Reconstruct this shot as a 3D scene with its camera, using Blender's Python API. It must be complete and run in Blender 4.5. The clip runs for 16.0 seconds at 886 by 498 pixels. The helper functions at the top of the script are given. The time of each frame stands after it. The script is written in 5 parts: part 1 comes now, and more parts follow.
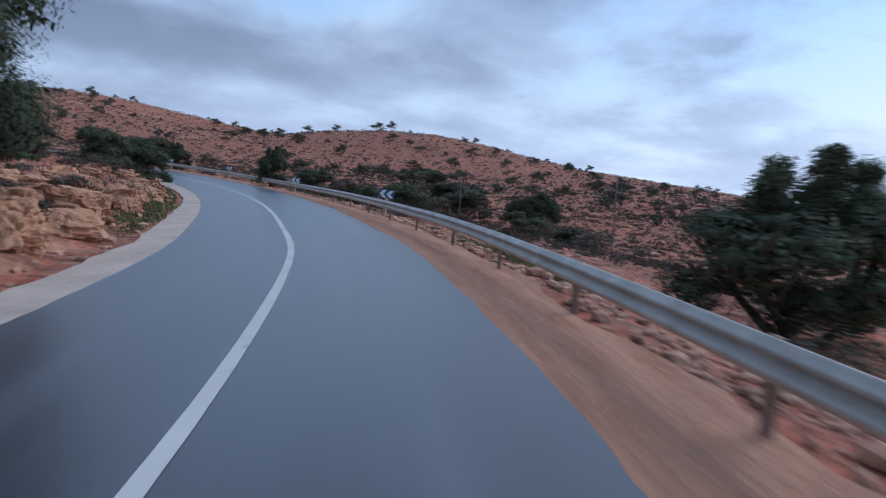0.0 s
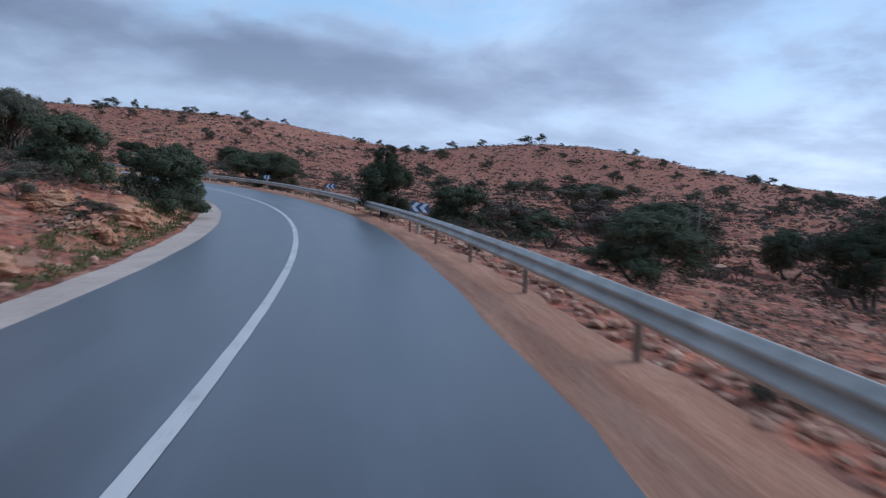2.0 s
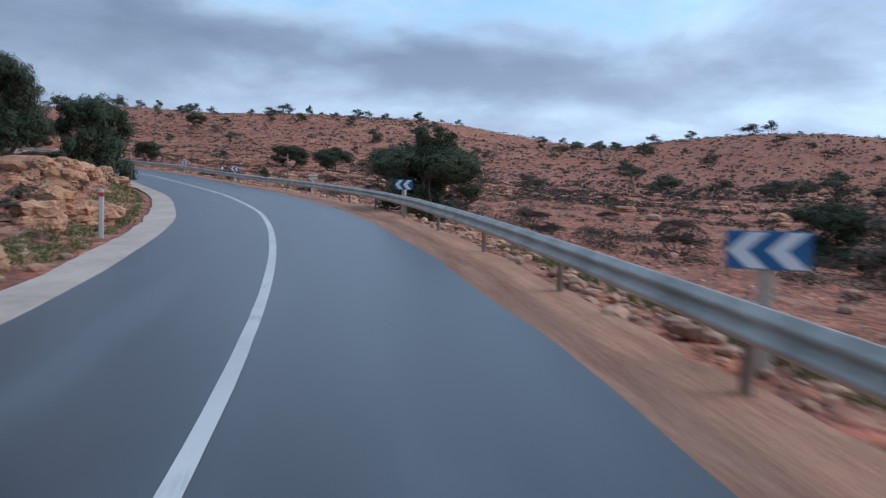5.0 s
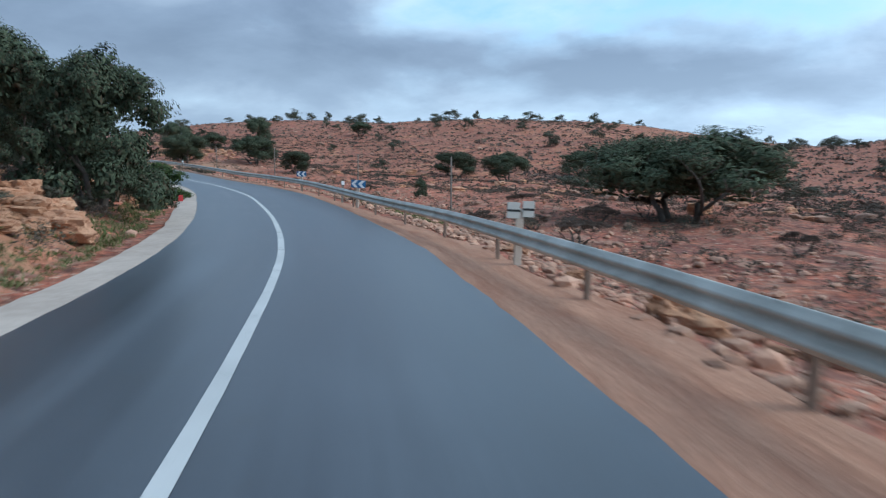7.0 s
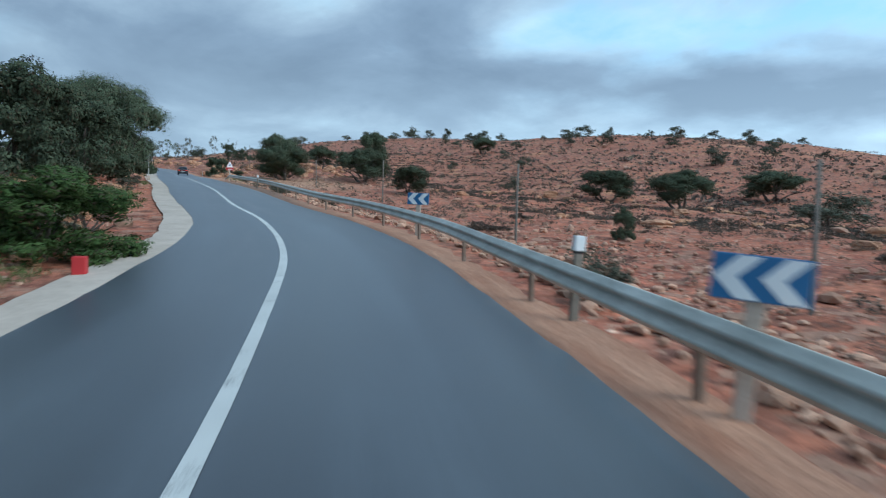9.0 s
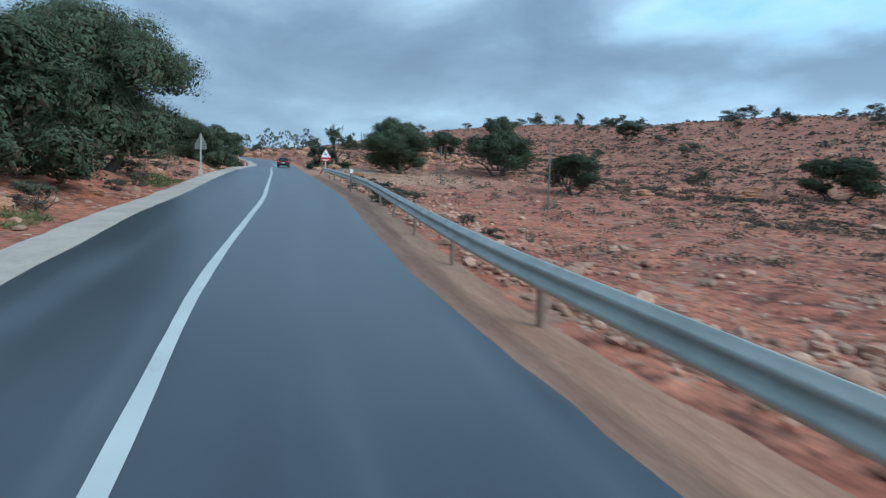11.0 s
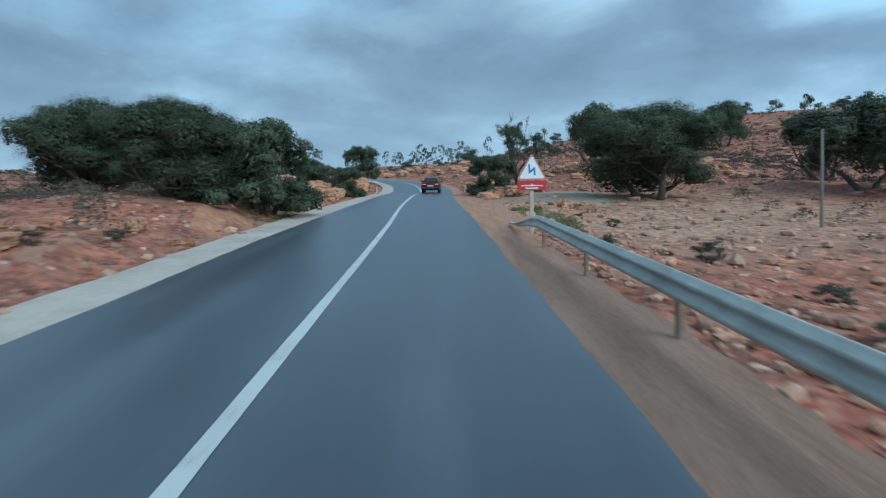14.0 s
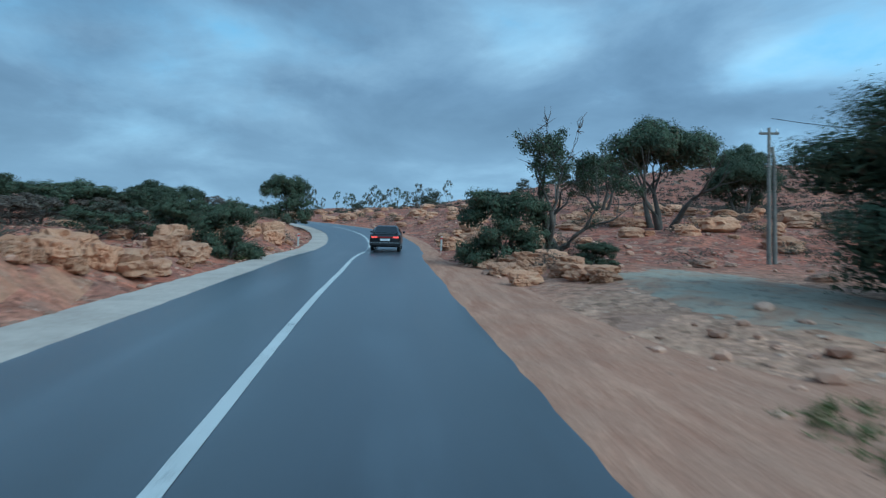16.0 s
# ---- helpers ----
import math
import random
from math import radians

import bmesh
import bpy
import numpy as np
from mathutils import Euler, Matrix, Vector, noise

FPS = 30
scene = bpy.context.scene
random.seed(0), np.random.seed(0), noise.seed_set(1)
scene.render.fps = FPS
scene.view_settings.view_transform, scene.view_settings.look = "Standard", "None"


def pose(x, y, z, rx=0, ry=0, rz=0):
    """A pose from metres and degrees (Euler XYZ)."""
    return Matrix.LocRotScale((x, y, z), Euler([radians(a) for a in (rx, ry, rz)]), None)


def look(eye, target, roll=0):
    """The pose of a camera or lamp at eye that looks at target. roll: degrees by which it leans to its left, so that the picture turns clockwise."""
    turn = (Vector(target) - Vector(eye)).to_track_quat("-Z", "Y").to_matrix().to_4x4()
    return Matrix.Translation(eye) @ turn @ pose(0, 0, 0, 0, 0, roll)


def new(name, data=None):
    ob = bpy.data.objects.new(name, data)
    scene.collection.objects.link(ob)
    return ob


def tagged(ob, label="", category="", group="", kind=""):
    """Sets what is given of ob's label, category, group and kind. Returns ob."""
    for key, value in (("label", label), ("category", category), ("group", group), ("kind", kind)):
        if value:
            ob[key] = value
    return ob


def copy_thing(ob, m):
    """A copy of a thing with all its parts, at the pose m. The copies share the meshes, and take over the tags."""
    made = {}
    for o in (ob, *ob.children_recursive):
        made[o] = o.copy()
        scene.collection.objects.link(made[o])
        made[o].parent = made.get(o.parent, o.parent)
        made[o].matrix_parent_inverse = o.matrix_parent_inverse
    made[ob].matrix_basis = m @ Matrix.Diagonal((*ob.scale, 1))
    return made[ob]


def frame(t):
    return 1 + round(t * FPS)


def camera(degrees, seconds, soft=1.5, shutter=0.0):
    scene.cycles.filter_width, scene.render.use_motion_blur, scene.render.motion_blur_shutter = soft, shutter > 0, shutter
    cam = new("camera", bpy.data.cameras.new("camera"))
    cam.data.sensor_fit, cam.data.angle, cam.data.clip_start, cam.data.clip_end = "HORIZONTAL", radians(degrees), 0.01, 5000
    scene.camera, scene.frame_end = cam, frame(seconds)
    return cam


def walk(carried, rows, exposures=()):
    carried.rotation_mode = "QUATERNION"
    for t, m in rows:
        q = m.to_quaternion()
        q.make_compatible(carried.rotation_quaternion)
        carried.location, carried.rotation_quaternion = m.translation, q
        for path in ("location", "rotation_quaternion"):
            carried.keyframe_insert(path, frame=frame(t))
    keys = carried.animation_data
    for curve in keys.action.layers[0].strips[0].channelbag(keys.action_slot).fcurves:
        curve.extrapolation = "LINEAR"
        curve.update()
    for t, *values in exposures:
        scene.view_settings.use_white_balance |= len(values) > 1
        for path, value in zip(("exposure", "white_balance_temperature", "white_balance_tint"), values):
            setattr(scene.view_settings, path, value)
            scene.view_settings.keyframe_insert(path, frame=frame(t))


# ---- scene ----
cam = camera(69.45, 16.0, soft=1.2, shutter=0.35)
# seconds, x, y, z, yaw, pitch, roll
ROWS = [
    (0, 0, -0, 1.75, 0.01, -6.26, -3.72),
    (0.5, -0.73, 6.6, 1.7, 3.44, -6.33, -3.63),
    (1, -1.84, 13.13, 1.66, 6.69, -5.91, -3.55),
    (1.5, -3.36, 19.55, 1.65, 9.73, -5.92, -3.39),
    (2, -5.2, 25.82, 1.65, 12.68, -5.44, -2.83),
    (2.5, -7.35, 31.91, 1.64, 15.06, -4.95, -2.08),
    (3, -9.8, 37.82, 1.64, 17.22, -4.51, -1.29),
    (3.5, -12.49, 43.58, 1.66, 19.64, -4.42, -1.14),
    (4, -15.37, 49.18, 1.71, 22.18, -4.72, -1.38),
    (4.5, -18.46, 54.6, 1.78, 24.94, -5.23, -1.57),
    (5, -21.81, 59.83, 1.88, 28.01, -5.73, -1.58),
    (5.5, -25.45, 64.82, 2.01, 31.46, -6.01, -1.44),
    (6, -29.43, 69.54, 2.17, 35.39, -5.88, -1.38),
    (6.5, -33.61, 74.05, 2.33, 39.14, -5.6, -1.25),
    (7, -38.02, 78.29, 2.48, 42.54, -5.34, -0.75),
    (7.5, -42.63, 82.21, 2.6, 45.42, -5.05, -0.57),
    (8, -47.42, 85.73, 2.76, 48.01, -4.87, -0.88),
    (8.5, -52.35, 88.87, 2.9, 50.31, -4.46, -1.43),
    (9, -57.33, 91.79, 3.09, 52.63, -3.67, -1.81),
    (9.5, -62.24, 94.67, 3.33, 55.04, -3.38, -2.02),
    (10, -67.22, 97.3, 3.6, 57.55, -3.64, -2.1),
    (10.5, -72.42, 99.51, 3.9, 60.17, -4.22, -2.1),
    (11, -77.93, 101.07, 4.21, 62.88, -4.89, -2.04),
    (11.5, -83.57, 102.39, 4.54, 65.67, -5.4, -1.88),
    (12, -89.2, 104.02, 4.88, 68.53, -5.52, -1.56),
    (12.5, -94.94, 105.56, 5.23, 71.63, -5.22, -0.98),
    (13, -100.77, 107.05, 5.57, 74.11, -4.99, 0.02),
    (13.5, -106.61, 108.49, 5.92, 75.94, -4.3, 0.79),
    (14, -112.43, 109.88, 6.24, 76.56, -4.07, 0.86),
    (14.5, -118.23, 111.25, 6.54, 76.12, -4.25, 0.58),
    (15, -124.04, 112.59, 6.83, 74.65, -3.78, 0.26),
    (15.5, -129.84, 113.8, 7.14, 73.39, -1.98, -0.62),
    (16, -135.57, 114.86, 7.44, 72.34, -0.04, -1.13),
]
walk(cam, [(t, pose(x, y, z, 90 + pitch, roll, yaw)) for t, x, y, z, yaw, pitch, roll in ROWS],
     exposures=[(0.0, 0.14, 5700, 14), (1.0, 0.10, 5700, 14), (2.0, 0.15, 5700, 13), (3.0, 0.24, 5700, 13), (5.5, 0.43, 5850, 7), (7.0, 0.60, 5780, 2), (9.0, 0.56, 5700, -4), (11.5, 0.58, 5440, -7), (12.0, 0.80, 5460, -8), (12.5, 0.66, 5420, -9), (13.0, 0.58, 5400, -9), (13.5, 0.42, 5380, -10), (14.5, 0.50, 5260, -11), (15.0, 0.62, 5300, -11), (16.0, 0.28, 4850, -14)])

# ---- sky and light ----
world = bpy.data.worlds.new("sky")
scene.world = world
world.use_nodes = True


def link(tree, a, b):
    tree.links.new(a, b)


def node(tree, kind, **props):
    n = tree.nodes.new(kind)
    for k, v in props.items():
        if k == "op":
            n.operation = v
        elif k == "blend":
            n.blend_type = v
        elif k == "data":
            n.data_type = v
    return n


def math_node(tree, op, a, b=None, clamp=False):
    n = node(tree, "ShaderNodeMath", op=op)
    n.use_clamp = clamp
    for i, v in enumerate((a, b)):
        if v is None:
            continue
        if isinstance(v, (int, float)):
            n.inputs[i].default_value = v
        else:
            link(tree, v, n.inputs[i])
    return n.outputs[0]


def mix_node(tree, fac, a, b, blend="MIX"):
    n = node(tree, "ShaderNodeMix", data="RGBA", blend=blend)
    for sock, v in ((n.inputs[0], fac), (n.inputs[6], a), (n.inputs[7], b)):
        if isinstance(v, (int, float)):
            sock.default_value = v
        elif isinstance(v, tuple):
            sock.default_value = (*v, 1)
        else:
            link(tree, v, sock)
    return n.outputs[2]


def noise_node(tree, vector, scale, detail=4, rough=0.55, distort=0.0):
    n = node(tree, "ShaderNodeTexNoise")
    n.inputs["Scale"].default_value, n.inputs["Detail"].default_value = scale, detail
    n.inputs["Roughness"].default_value, n.inputs["Distortion"].default_value = rough, distort
    if vector is not None:
        link(tree, vector, n.inputs["Vector"])
    return n.outputs[0]


def ramp_node(tree, fac, stops):
    n = node(tree, "ShaderNodeValToRGB")
    while len(n.color_ramp.elements) < len(stops):
        n.color_ramp.elements.new(0.5)
    for e, (p, c) in zip(n.color_ramp.elements, stops):
        e.position = p
        e.color = (*c, 1) if isinstance(c, tuple) else (c, c, c, 1)
    link(tree, fac, n.inputs[0])
    return n.outputs[0]


SUN_ELEVATION, SUN_TURN = 16.0, 60.0
wt = world.node_tree
wt.nodes.clear()
coords = node(wt, "ShaderNodeTexCoord")
sky = node(wt, "ShaderNodeTexSky")
sky.sky_type, sky.sun_disc = "NISHITA", False
sky.sun_elevation, sky.sun_rotation = radians(SUN_ELEVATION), radians(SUN_TURN)
sep = node(wt, "ShaderNodeSeparateXYZ")
link(wt, coords.outputs["Generated"], sep.inputs[0])
up = math_node(wt, "MAXIMUM", sep.outputs[2], 0.0)
flat = math_node(wt, "ADD", up, 0.24)
cloud_xy = node(wt, "ShaderNodeCombineXYZ")
link(wt, math_node(wt, "DIVIDE", sep.outputs[0], flat), cloud_xy.inputs[0])
link(wt, math_node(wt, "DIVIDE", sep.outputs[1], flat), cloud_xy.inputs[1])
# a broken sheet of low cloud, closing towards the west, brightest towards the hidden sun
big = noise_node(wt, cloud_xy.outputs[0], 0.78, 7, 0.54, 0.25)
small = noise_node(wt, cloud_xy.outputs[0], 3.1, 6, 0.6, 0.2)
cover = math_node(wt, "ADD", math_node(wt, "MULTIPLY", big, 0.72), math_node(wt, "MULTIPLY", small, 0.28))
cover = math_node(wt, "ADD", cover, math_node(wt, "MULTIPLY", sep.outputs[0], -0.07))
# banks of darker cloud and brighter breaks between them: turn from +y to the left, height above the horizon, half width, half height (degrees), weight
BANKS = [(19.5, 9.8, 11.0, 2.4, 0.8), (-0.5, 9.9, 3.5, 1.1, 0.5), (-22.0, 10.5, 15.0, 5.5, 0.1), (28.0, 10.6, 15.0, 2.4, 0.9), (66.0, 11.0, 17.0, 3.6, 0.4), (9.6, 13.5, 8.0, 2.5, -0.8),
         (31.0, 15.4, 11.0, 2.0, -0.8), (41.0, 11.4, 12.0, 2.6, 0.8), (74.0, 13.8, 12.0, 3.0, 0.45), (34.0, 6.9, 22.0, 1.3, -0.5)]
# the bank at 116 is mostly out of view, added to darken the west
BANKS += [(46.5, 14.6, 4.0, 2.0, -0.7), (54.0, 11.3, 5.0, 3.0, 0.4), (24.0, 16.5, 26.0, 4.5, -0.55), (82.6, 14.8, 3.0, 2.0, -0.5), (57.4, 13.0, 2.8, 1.8, -0.6), (89.1, 17.1, 6.0, 2.5, -1.0), (98.6, 9.0, 3.5, 1.5, -0.6),
          (63.5, 19.4, 7.0, 2.2, -0.9), (116.0, 15.0, 20.0, 11.0, 0.6)]
turn_of = math_node(wt, "MULTIPLY", math_node(wt, "ARCTAN2", math_node(wt, "MULTIPLY", sep.outputs[0], -1.0), sep.outputs[1]), 180 / math.pi)
rise_of = math_node(wt, "MULTIPLY", math_node(wt, "ARCSINE", sep.outputs[2]), 180 / math.pi)
aim_at = node(wt, "ShaderNodeCombineXYZ")
link(wt, turn_of, aim_at.inputs[0])
link(wt, rise_of, aim_at.inputs[1])
fray = node(wt, "ShaderNodeTexNoise")
fray.inputs["Scale"].default_value, fray.inputs["Detail"].default_value = 1.9, 5
link(wt, cloud_xy.outputs[0], fray.inputs["Vector"])
frayed = node(wt, "ShaderNodeVectorMath", op="MULTIPLY_ADD")
link(wt, fray.outputs["Color"], frayed.inputs[0])
frayed.inputs[1].default_value = (13.0, 5.0, 0.0)
link(wt, aim_at.outputs[0], frayed.inputs[2])
banks = None
for a, e, wide, tall, weight in BANKS:
    off = node(wt, "ShaderNodeVectorMath", op="SUBTRACT")
    off.inputs[1].default_value = (a + 6.5, e + 2.5, 0.0)
    link(wt, frayed.outputs[0], off.inputs[0])
    unit = node(wt, "ShaderNodeVectorMath", op="MULTIPLY")
    unit.inputs[1].default_value = (1 / wide, 1 / tall, 0.0)
    link(wt, off.outputs[0], unit.inputs[0])
    dot = node(wt, "ShaderNodeVectorMath", op="DOT_PRODUCT")
    link(wt, unit.outputs[0], dot.inputs[0])
    link(wt, unit.outputs[0], dot.inputs[1])
    one = math_node(wt, "MULTIPLY", math_node(wt, "POWER", 0.42, dot.outputs["Value"]), weight)
    banks = one if banks is None else math_node(wt, "ADD", banks, one)
mask = ramp_node(wt, math_node(wt, "ADD", cover, math_node(wt, "MULTIPLY", banks, 0.10)), [(0.38, 0.0), (0.48, 0.75), (0.58, 1.0)])
lumps = noise_node(wt, cloud_xy.outputs[0], 1.5, 7, 0.56, 0.35)
thick = math_node(wt, "ADD", math_node(wt, "MULTIPLY", cover, 0.25), math_node(wt, "MULTIPLY", lumps, 0.42))
thick = math_node(wt, "ADD", math_node(wt, "ADD", thick, 0.155), math_node(wt, "MULTIPLY", banks, 0.10))
shade = ramp_node(wt, thick, [(0.38, (0.52, 0.62, 0.72)), (0.47, (0.33, 0.39, 0.49)), (0.54, (0.23, 0.28, 0.375)), (0.63, (0.165, 0.205, 0.285))])
clear = mix_node(wt, ramp_node(wt, up, [(0.02, 0.0), (0.30, 1.0)]), (0.60, 0.69, 0.80), (0.32, 0.55, 0.78))
nish = mix_node(wt, 1.0, sky.outputs[0], (0.08, 0.08, 0.08), "MULTIPLY")
clear = mix_node(wt, 0.2, clear, nish)
horizon = ramp_node(wt, up, [(0.0, 1.0), (0.12, 0.45), (0.24, 0.0)])
cloudy = mix_node(wt, math_node(wt, "MULTIPLY", mask, 0.95), clear, shade)
final = mix_node(wt, math_node(wt, "MULTIPLY", horizon, 0.5), cloudy, (0.50, 0.60, 0.71))
glow = math_node(wt, "ADD", math_node(wt, "MULTIPLY", sep.outputs[0], 0.20), math_node(wt, "MULTIPLY", sep.outputs[1], 0.08))
glow = math_node(wt, "ADD", glow, 0.92)
lit = node(wt, "ShaderNodeVectorMath", op="SCALE")
link(wt, final, lit.inputs[0])
link(wt, glow, lit.inputs["Scale"])
final = lit.outputs[0]
bg = node(wt, "ShaderNodeBackground")
bg.inputs[1].default_value = 1.15
link(wt, final, bg.inputs[0])
out = node(wt, "ShaderNodeOutputWorld")
link(wt, bg.outputs[0], out.inputs[0])

sun_data = bpy.data.lights.new("sun", "SUN")
sun_data.energy, sun_data.angle, sun_data.color = 1.5, radians(35), (1.0, 0.93, 0.86)
sun = new("sun", sun_data)
az, el = radians(SUN_TURN), radians(38)
sun.matrix_world = look((60 * math.sin(az), 60 * math.cos(az), 50), (0, 0, 0))

# ---- materials ----


def material(name, color=(0.5, 0.5, 0.5), rough=0.8, metal=0.0, spec=0.5):
    m = bpy.data.materials.new(name)
    m.use_nodes = True
    b = m.node_tree.nodes["Principled BSDF"]
    b.inputs["Base Color"].default_value = (*color, 1)
    b.inputs["Roughness"].default_value, b.inputs["Metallic"].default_value = rough, metal
    b.inputs["Specular IOR Level"].default_value = spec
    return m, m.node_tree, b


def bump_to(tree, b, height, strength, dist):
    n = node(tree, "ShaderNodeBump")
    n.inputs["Strength"].default_value, n.inputs["Distance"].default_value = strength, dist
    link(tree, height, n.inputs["Height"])
    link(tree, n.outputs[0], b.inputs["Normal"])


def place_of(tree, which="Object"):
    return node(tree, "ShaderNodeTexCoord").outputs[which]


def grained(name, a, b, scale, rough=0.85, bump=0.3, bump_scale=None, dist=0.02, metal=0.0, fine=None, spec=0.3, vary=0.0):
    """Two colours mixed by noise at two scales, with relief."""
    m, t, p = material(name, a, rough, metal, spec)
    v = place_of(t)
    n1 = noise_node(t, v, scale, 6, 0.6)
    n2 = noise_node(t, v, fine or scale * 9, 4, 0.6)
    f = math_node(t, "ADD", math_node(t, "MULTIPLY", n1, 0.65), math_node(t, "MULTIPLY", n2, 0.35))
    c = mix_node(t, ramp_node(t, f, [(0.36, 0.0), (0.64, 1.0)]), a, b)
    if vary:
        # each piece a little lighter or darker, redder or greyer than the next
        one = math_node(t, "FRACT", math_node(t, "ADD", node(t, "ShaderNodeNewGeometry").outputs["Random Per Island"], node(t, "ShaderNodeObjectInfo").outputs["Random"]))
        c = mix_node(t, math_node(t, "MULTIPLY", one, vary * 0.5), c, (0.44, 0.31, 0.235))
        two = math_node(t, "FRACT", math_node(t, "MULTIPLY", one, 7.3))
        c = mix_node(t, 1.0, c, ramp_node(t, two, [(0.0, 1.0 - 0.5 * vary), (1.0, 1.0 + 0.25 * vary)]), "MULTIPLY")
    link(t, c, p.inputs["Base Color"])
    if bump:
        bump_to(t, p, noise_node(t, v, bump_scale or scale * 5, 6, 0.65), bump, dist)
    return m


def leafy(name, a, b, dry=(0.09, 0.075, 0.05), amount=0.12):
    """Leaves, each a little different."""
    m, t, p = material(name, a, 0.75, 0, 0.10)
    g = node(t, "ShaderNodeNewGeometry")
    o = node(t, "ShaderNodeObjectInfo")
    c = mix_node(t, g.outputs["Random Per Island"], a, b)
    c = mix_node(t, math_node(t, "LESS_THAN", math_node(t, "FRACT", math_node(t, "MULTIPLY", g.outputs["Random Per Island"], 17.3)), amount), c, dry)
    c = mix_node(t, 1.0, c, ramp_node(t, o.outputs["Random"], [(0.0, 0.75), (1.0, 1.15)]), "MULTIPLY")
    link(t, c, p.inputs["Base Color"])
    return m


def make_ground_material():
    m, t, p = material("red_earth", (0.3, 0.14, 0.08), 0.95, 0, 0.15)
    v = place_of(t)
    broad = noise_node(t, v, 0.035, 5, 0.6)
    mid = noise_node(t, v, 0.35, 6, 0.65)
    fine = noise_node(t, v, 5.0, 5, 0.65)
    c = mix_node(t, ramp_node(t, broad, [(0.35, 0.0), (0.65, 1.0)]), (0.41, 0.132, 0.078), (0.29, 0.104, 0.074))
    c = mix_node(t, ramp_node(t, mid, [(0.42, 0.0), (0.62, 1.0)]), c, (0.45, 0.172, 0.105))
    # dark litter and low dry plants
    c = mix_node(t, math_node(t, "MULTIPLY", ramp_node(t, noise_node(t, v, 1.3, 6, 0.7), [(0.50, 0.0), (0.58, 1.0)]), 0.7), c, (0.155, 0.082, 0.063))
    # thicker low growth away from the bare field
    gap = node(t, "ShaderNodeVectorMath", op="DISTANCE")
    gap.inputs[1].default_value = (-108.0, 117.0, 3.0)
    link(t, v, gap.inputs[0])
    away = ramp_node(t, math_node(t, "MULTIPLY", math_node(t, "ADD", gap.outputs["Value"], math_node(t, "MULTIPLY", broad, 30.0)), 0.01), [(0.42, 0.0), (0.75, 1.0)])
    speck = ramp_node(t, noise_node(t, v, 0.95, 7, 0.78), [(0.47, 0.0), (0.56, 1.0)])
    c = mix_node(t, math_node(t, "MULTIPLY", math_node(t, "MULTIPLY", speck, away), 0.62), c, (0.14, 0.074, 0.062))
    # trodden sand round the lay-by
    tread = node(t, "ShaderNodeVectorMath", op="DISTANCE")
    tread.inputs[1].default_value = (-139.5, 123.0, 6.0)
    link(t, v, tread.inputs[0])
    sand = ramp_node(t, math_node(t, "MULTIPLY", math_node(t, "ADD", tread.outputs["Value"], math_node(t, "MULTIPLY", mid, 9.0)), 0.02), [(0.26, 0.85), (0.44, 0.0)])
    c = mix_node(t, sand, c, mix_node(t, fine, (0.37, 0.21, 0.135), (0.50, 0.32, 0.22)))
    # thin ledges of bedrock that run level round the slopes
    stretch = node(t, "ShaderNodeVectorMath", op="MULTIPLY")
    stretch.inputs[1].default_value = (0.5, 0.5, 1.5)
    link(t, v, stretch.inputs[0])
    beds = noise_node(t, stretch.outputs[0], 1.0, 6, 0.68, 0.3)
    c = mix_node(t, math_node(t, "MULTIPLY", ramp_node(t, beds, [(0.30, 1.0), (0.41, 0.0)]), 0.55), c, (0.13, 0.080, 0.060))
    c = mix_node(t, math_node(t, "MULTIPLY", ramp_node(t, beds, [(0.60, 0.0), (0.68, 1.0)]), 0.3), c, (0.50, 0.29, 0.20))
    # broken, mottled tone: noise makes some spots darker and others paler
    mottle = noise_node(t, v, 3.4, 6, 0.7)
    c = mix_node(t, 1.0, c, ramp_node(t, mottle, [(0.34, 0.55), (0.5, 1.0), (0.68, 1.3)]), "MULTIPLY")
    c = mix_node(t, math_node(t, "MULTIPLY", ramp_node(t, noise_node(t, v, 0.55, 6, 0.7), [(0.52, 0.0), (0.62, 1.0)]), 0.45), c, (0.20, 0.105, 0.078))
    # pale loose stones
    vor = node(t, "ShaderNodeTexVoronoi")
    vor.inputs["Scale"].default_value = 2.6
    link(t, v, vor.inputs["Vector"])
    stone = math_node(t, "MULTIPLY", ramp_node(t, vor.outputs["Distance"], [(0.16, 1.0), (0.26, 0.0)]), ramp_node(t, noise_node(t, v, 0.8, 3), [(0.50, 0.0), (0.58, 1.0)]))
    c = mix_node(t, stone, c, (0.52, 0.36, 0.27))
    # grit and broken stone, each piece its own tone, in drifts
    for size, low, high, amount in ((7.0, 0.55, 1.35, 0.9), (1.7, 0.6, 1.22, 0.8)):
        grit = node(t, "ShaderNodeTexVoronoi")
        grit.inputs["Scale"].default_value = size
        link(t, v, grit.inputs["Vector"])
        tone = node(t, "ShaderNodeSeparateColor")
        link(t, grit.outputs["Color"], tone.inputs[0])
        drift = ramp_node(t, noise_node(t, v, size * 0.12, 4, 0.6), [(0.42, 0.0), (0.56, amount)])
        c = mix_node(t, drift, c, mix_node(t, 1.0, c, ramp_node(t, tone.outputs[0], [(0.0, low), (1.0, high)]), "MULTIPLY"))
        c = mix_node(t, math_node(t, "MULTIPLY", drift, math_node(t, "LESS_THAN", tone.outputs[1], 0.16)), c, (0.33, 0.195, 0.14))
    # bare orange earth and rock where the ground is cut steep
    geo = node(t, "ShaderNodeNewGeometry")
    nz = node(t, "ShaderNodeSeparateXYZ")
    link(t, geo.outputs["True Normal"], nz.inputs[0])
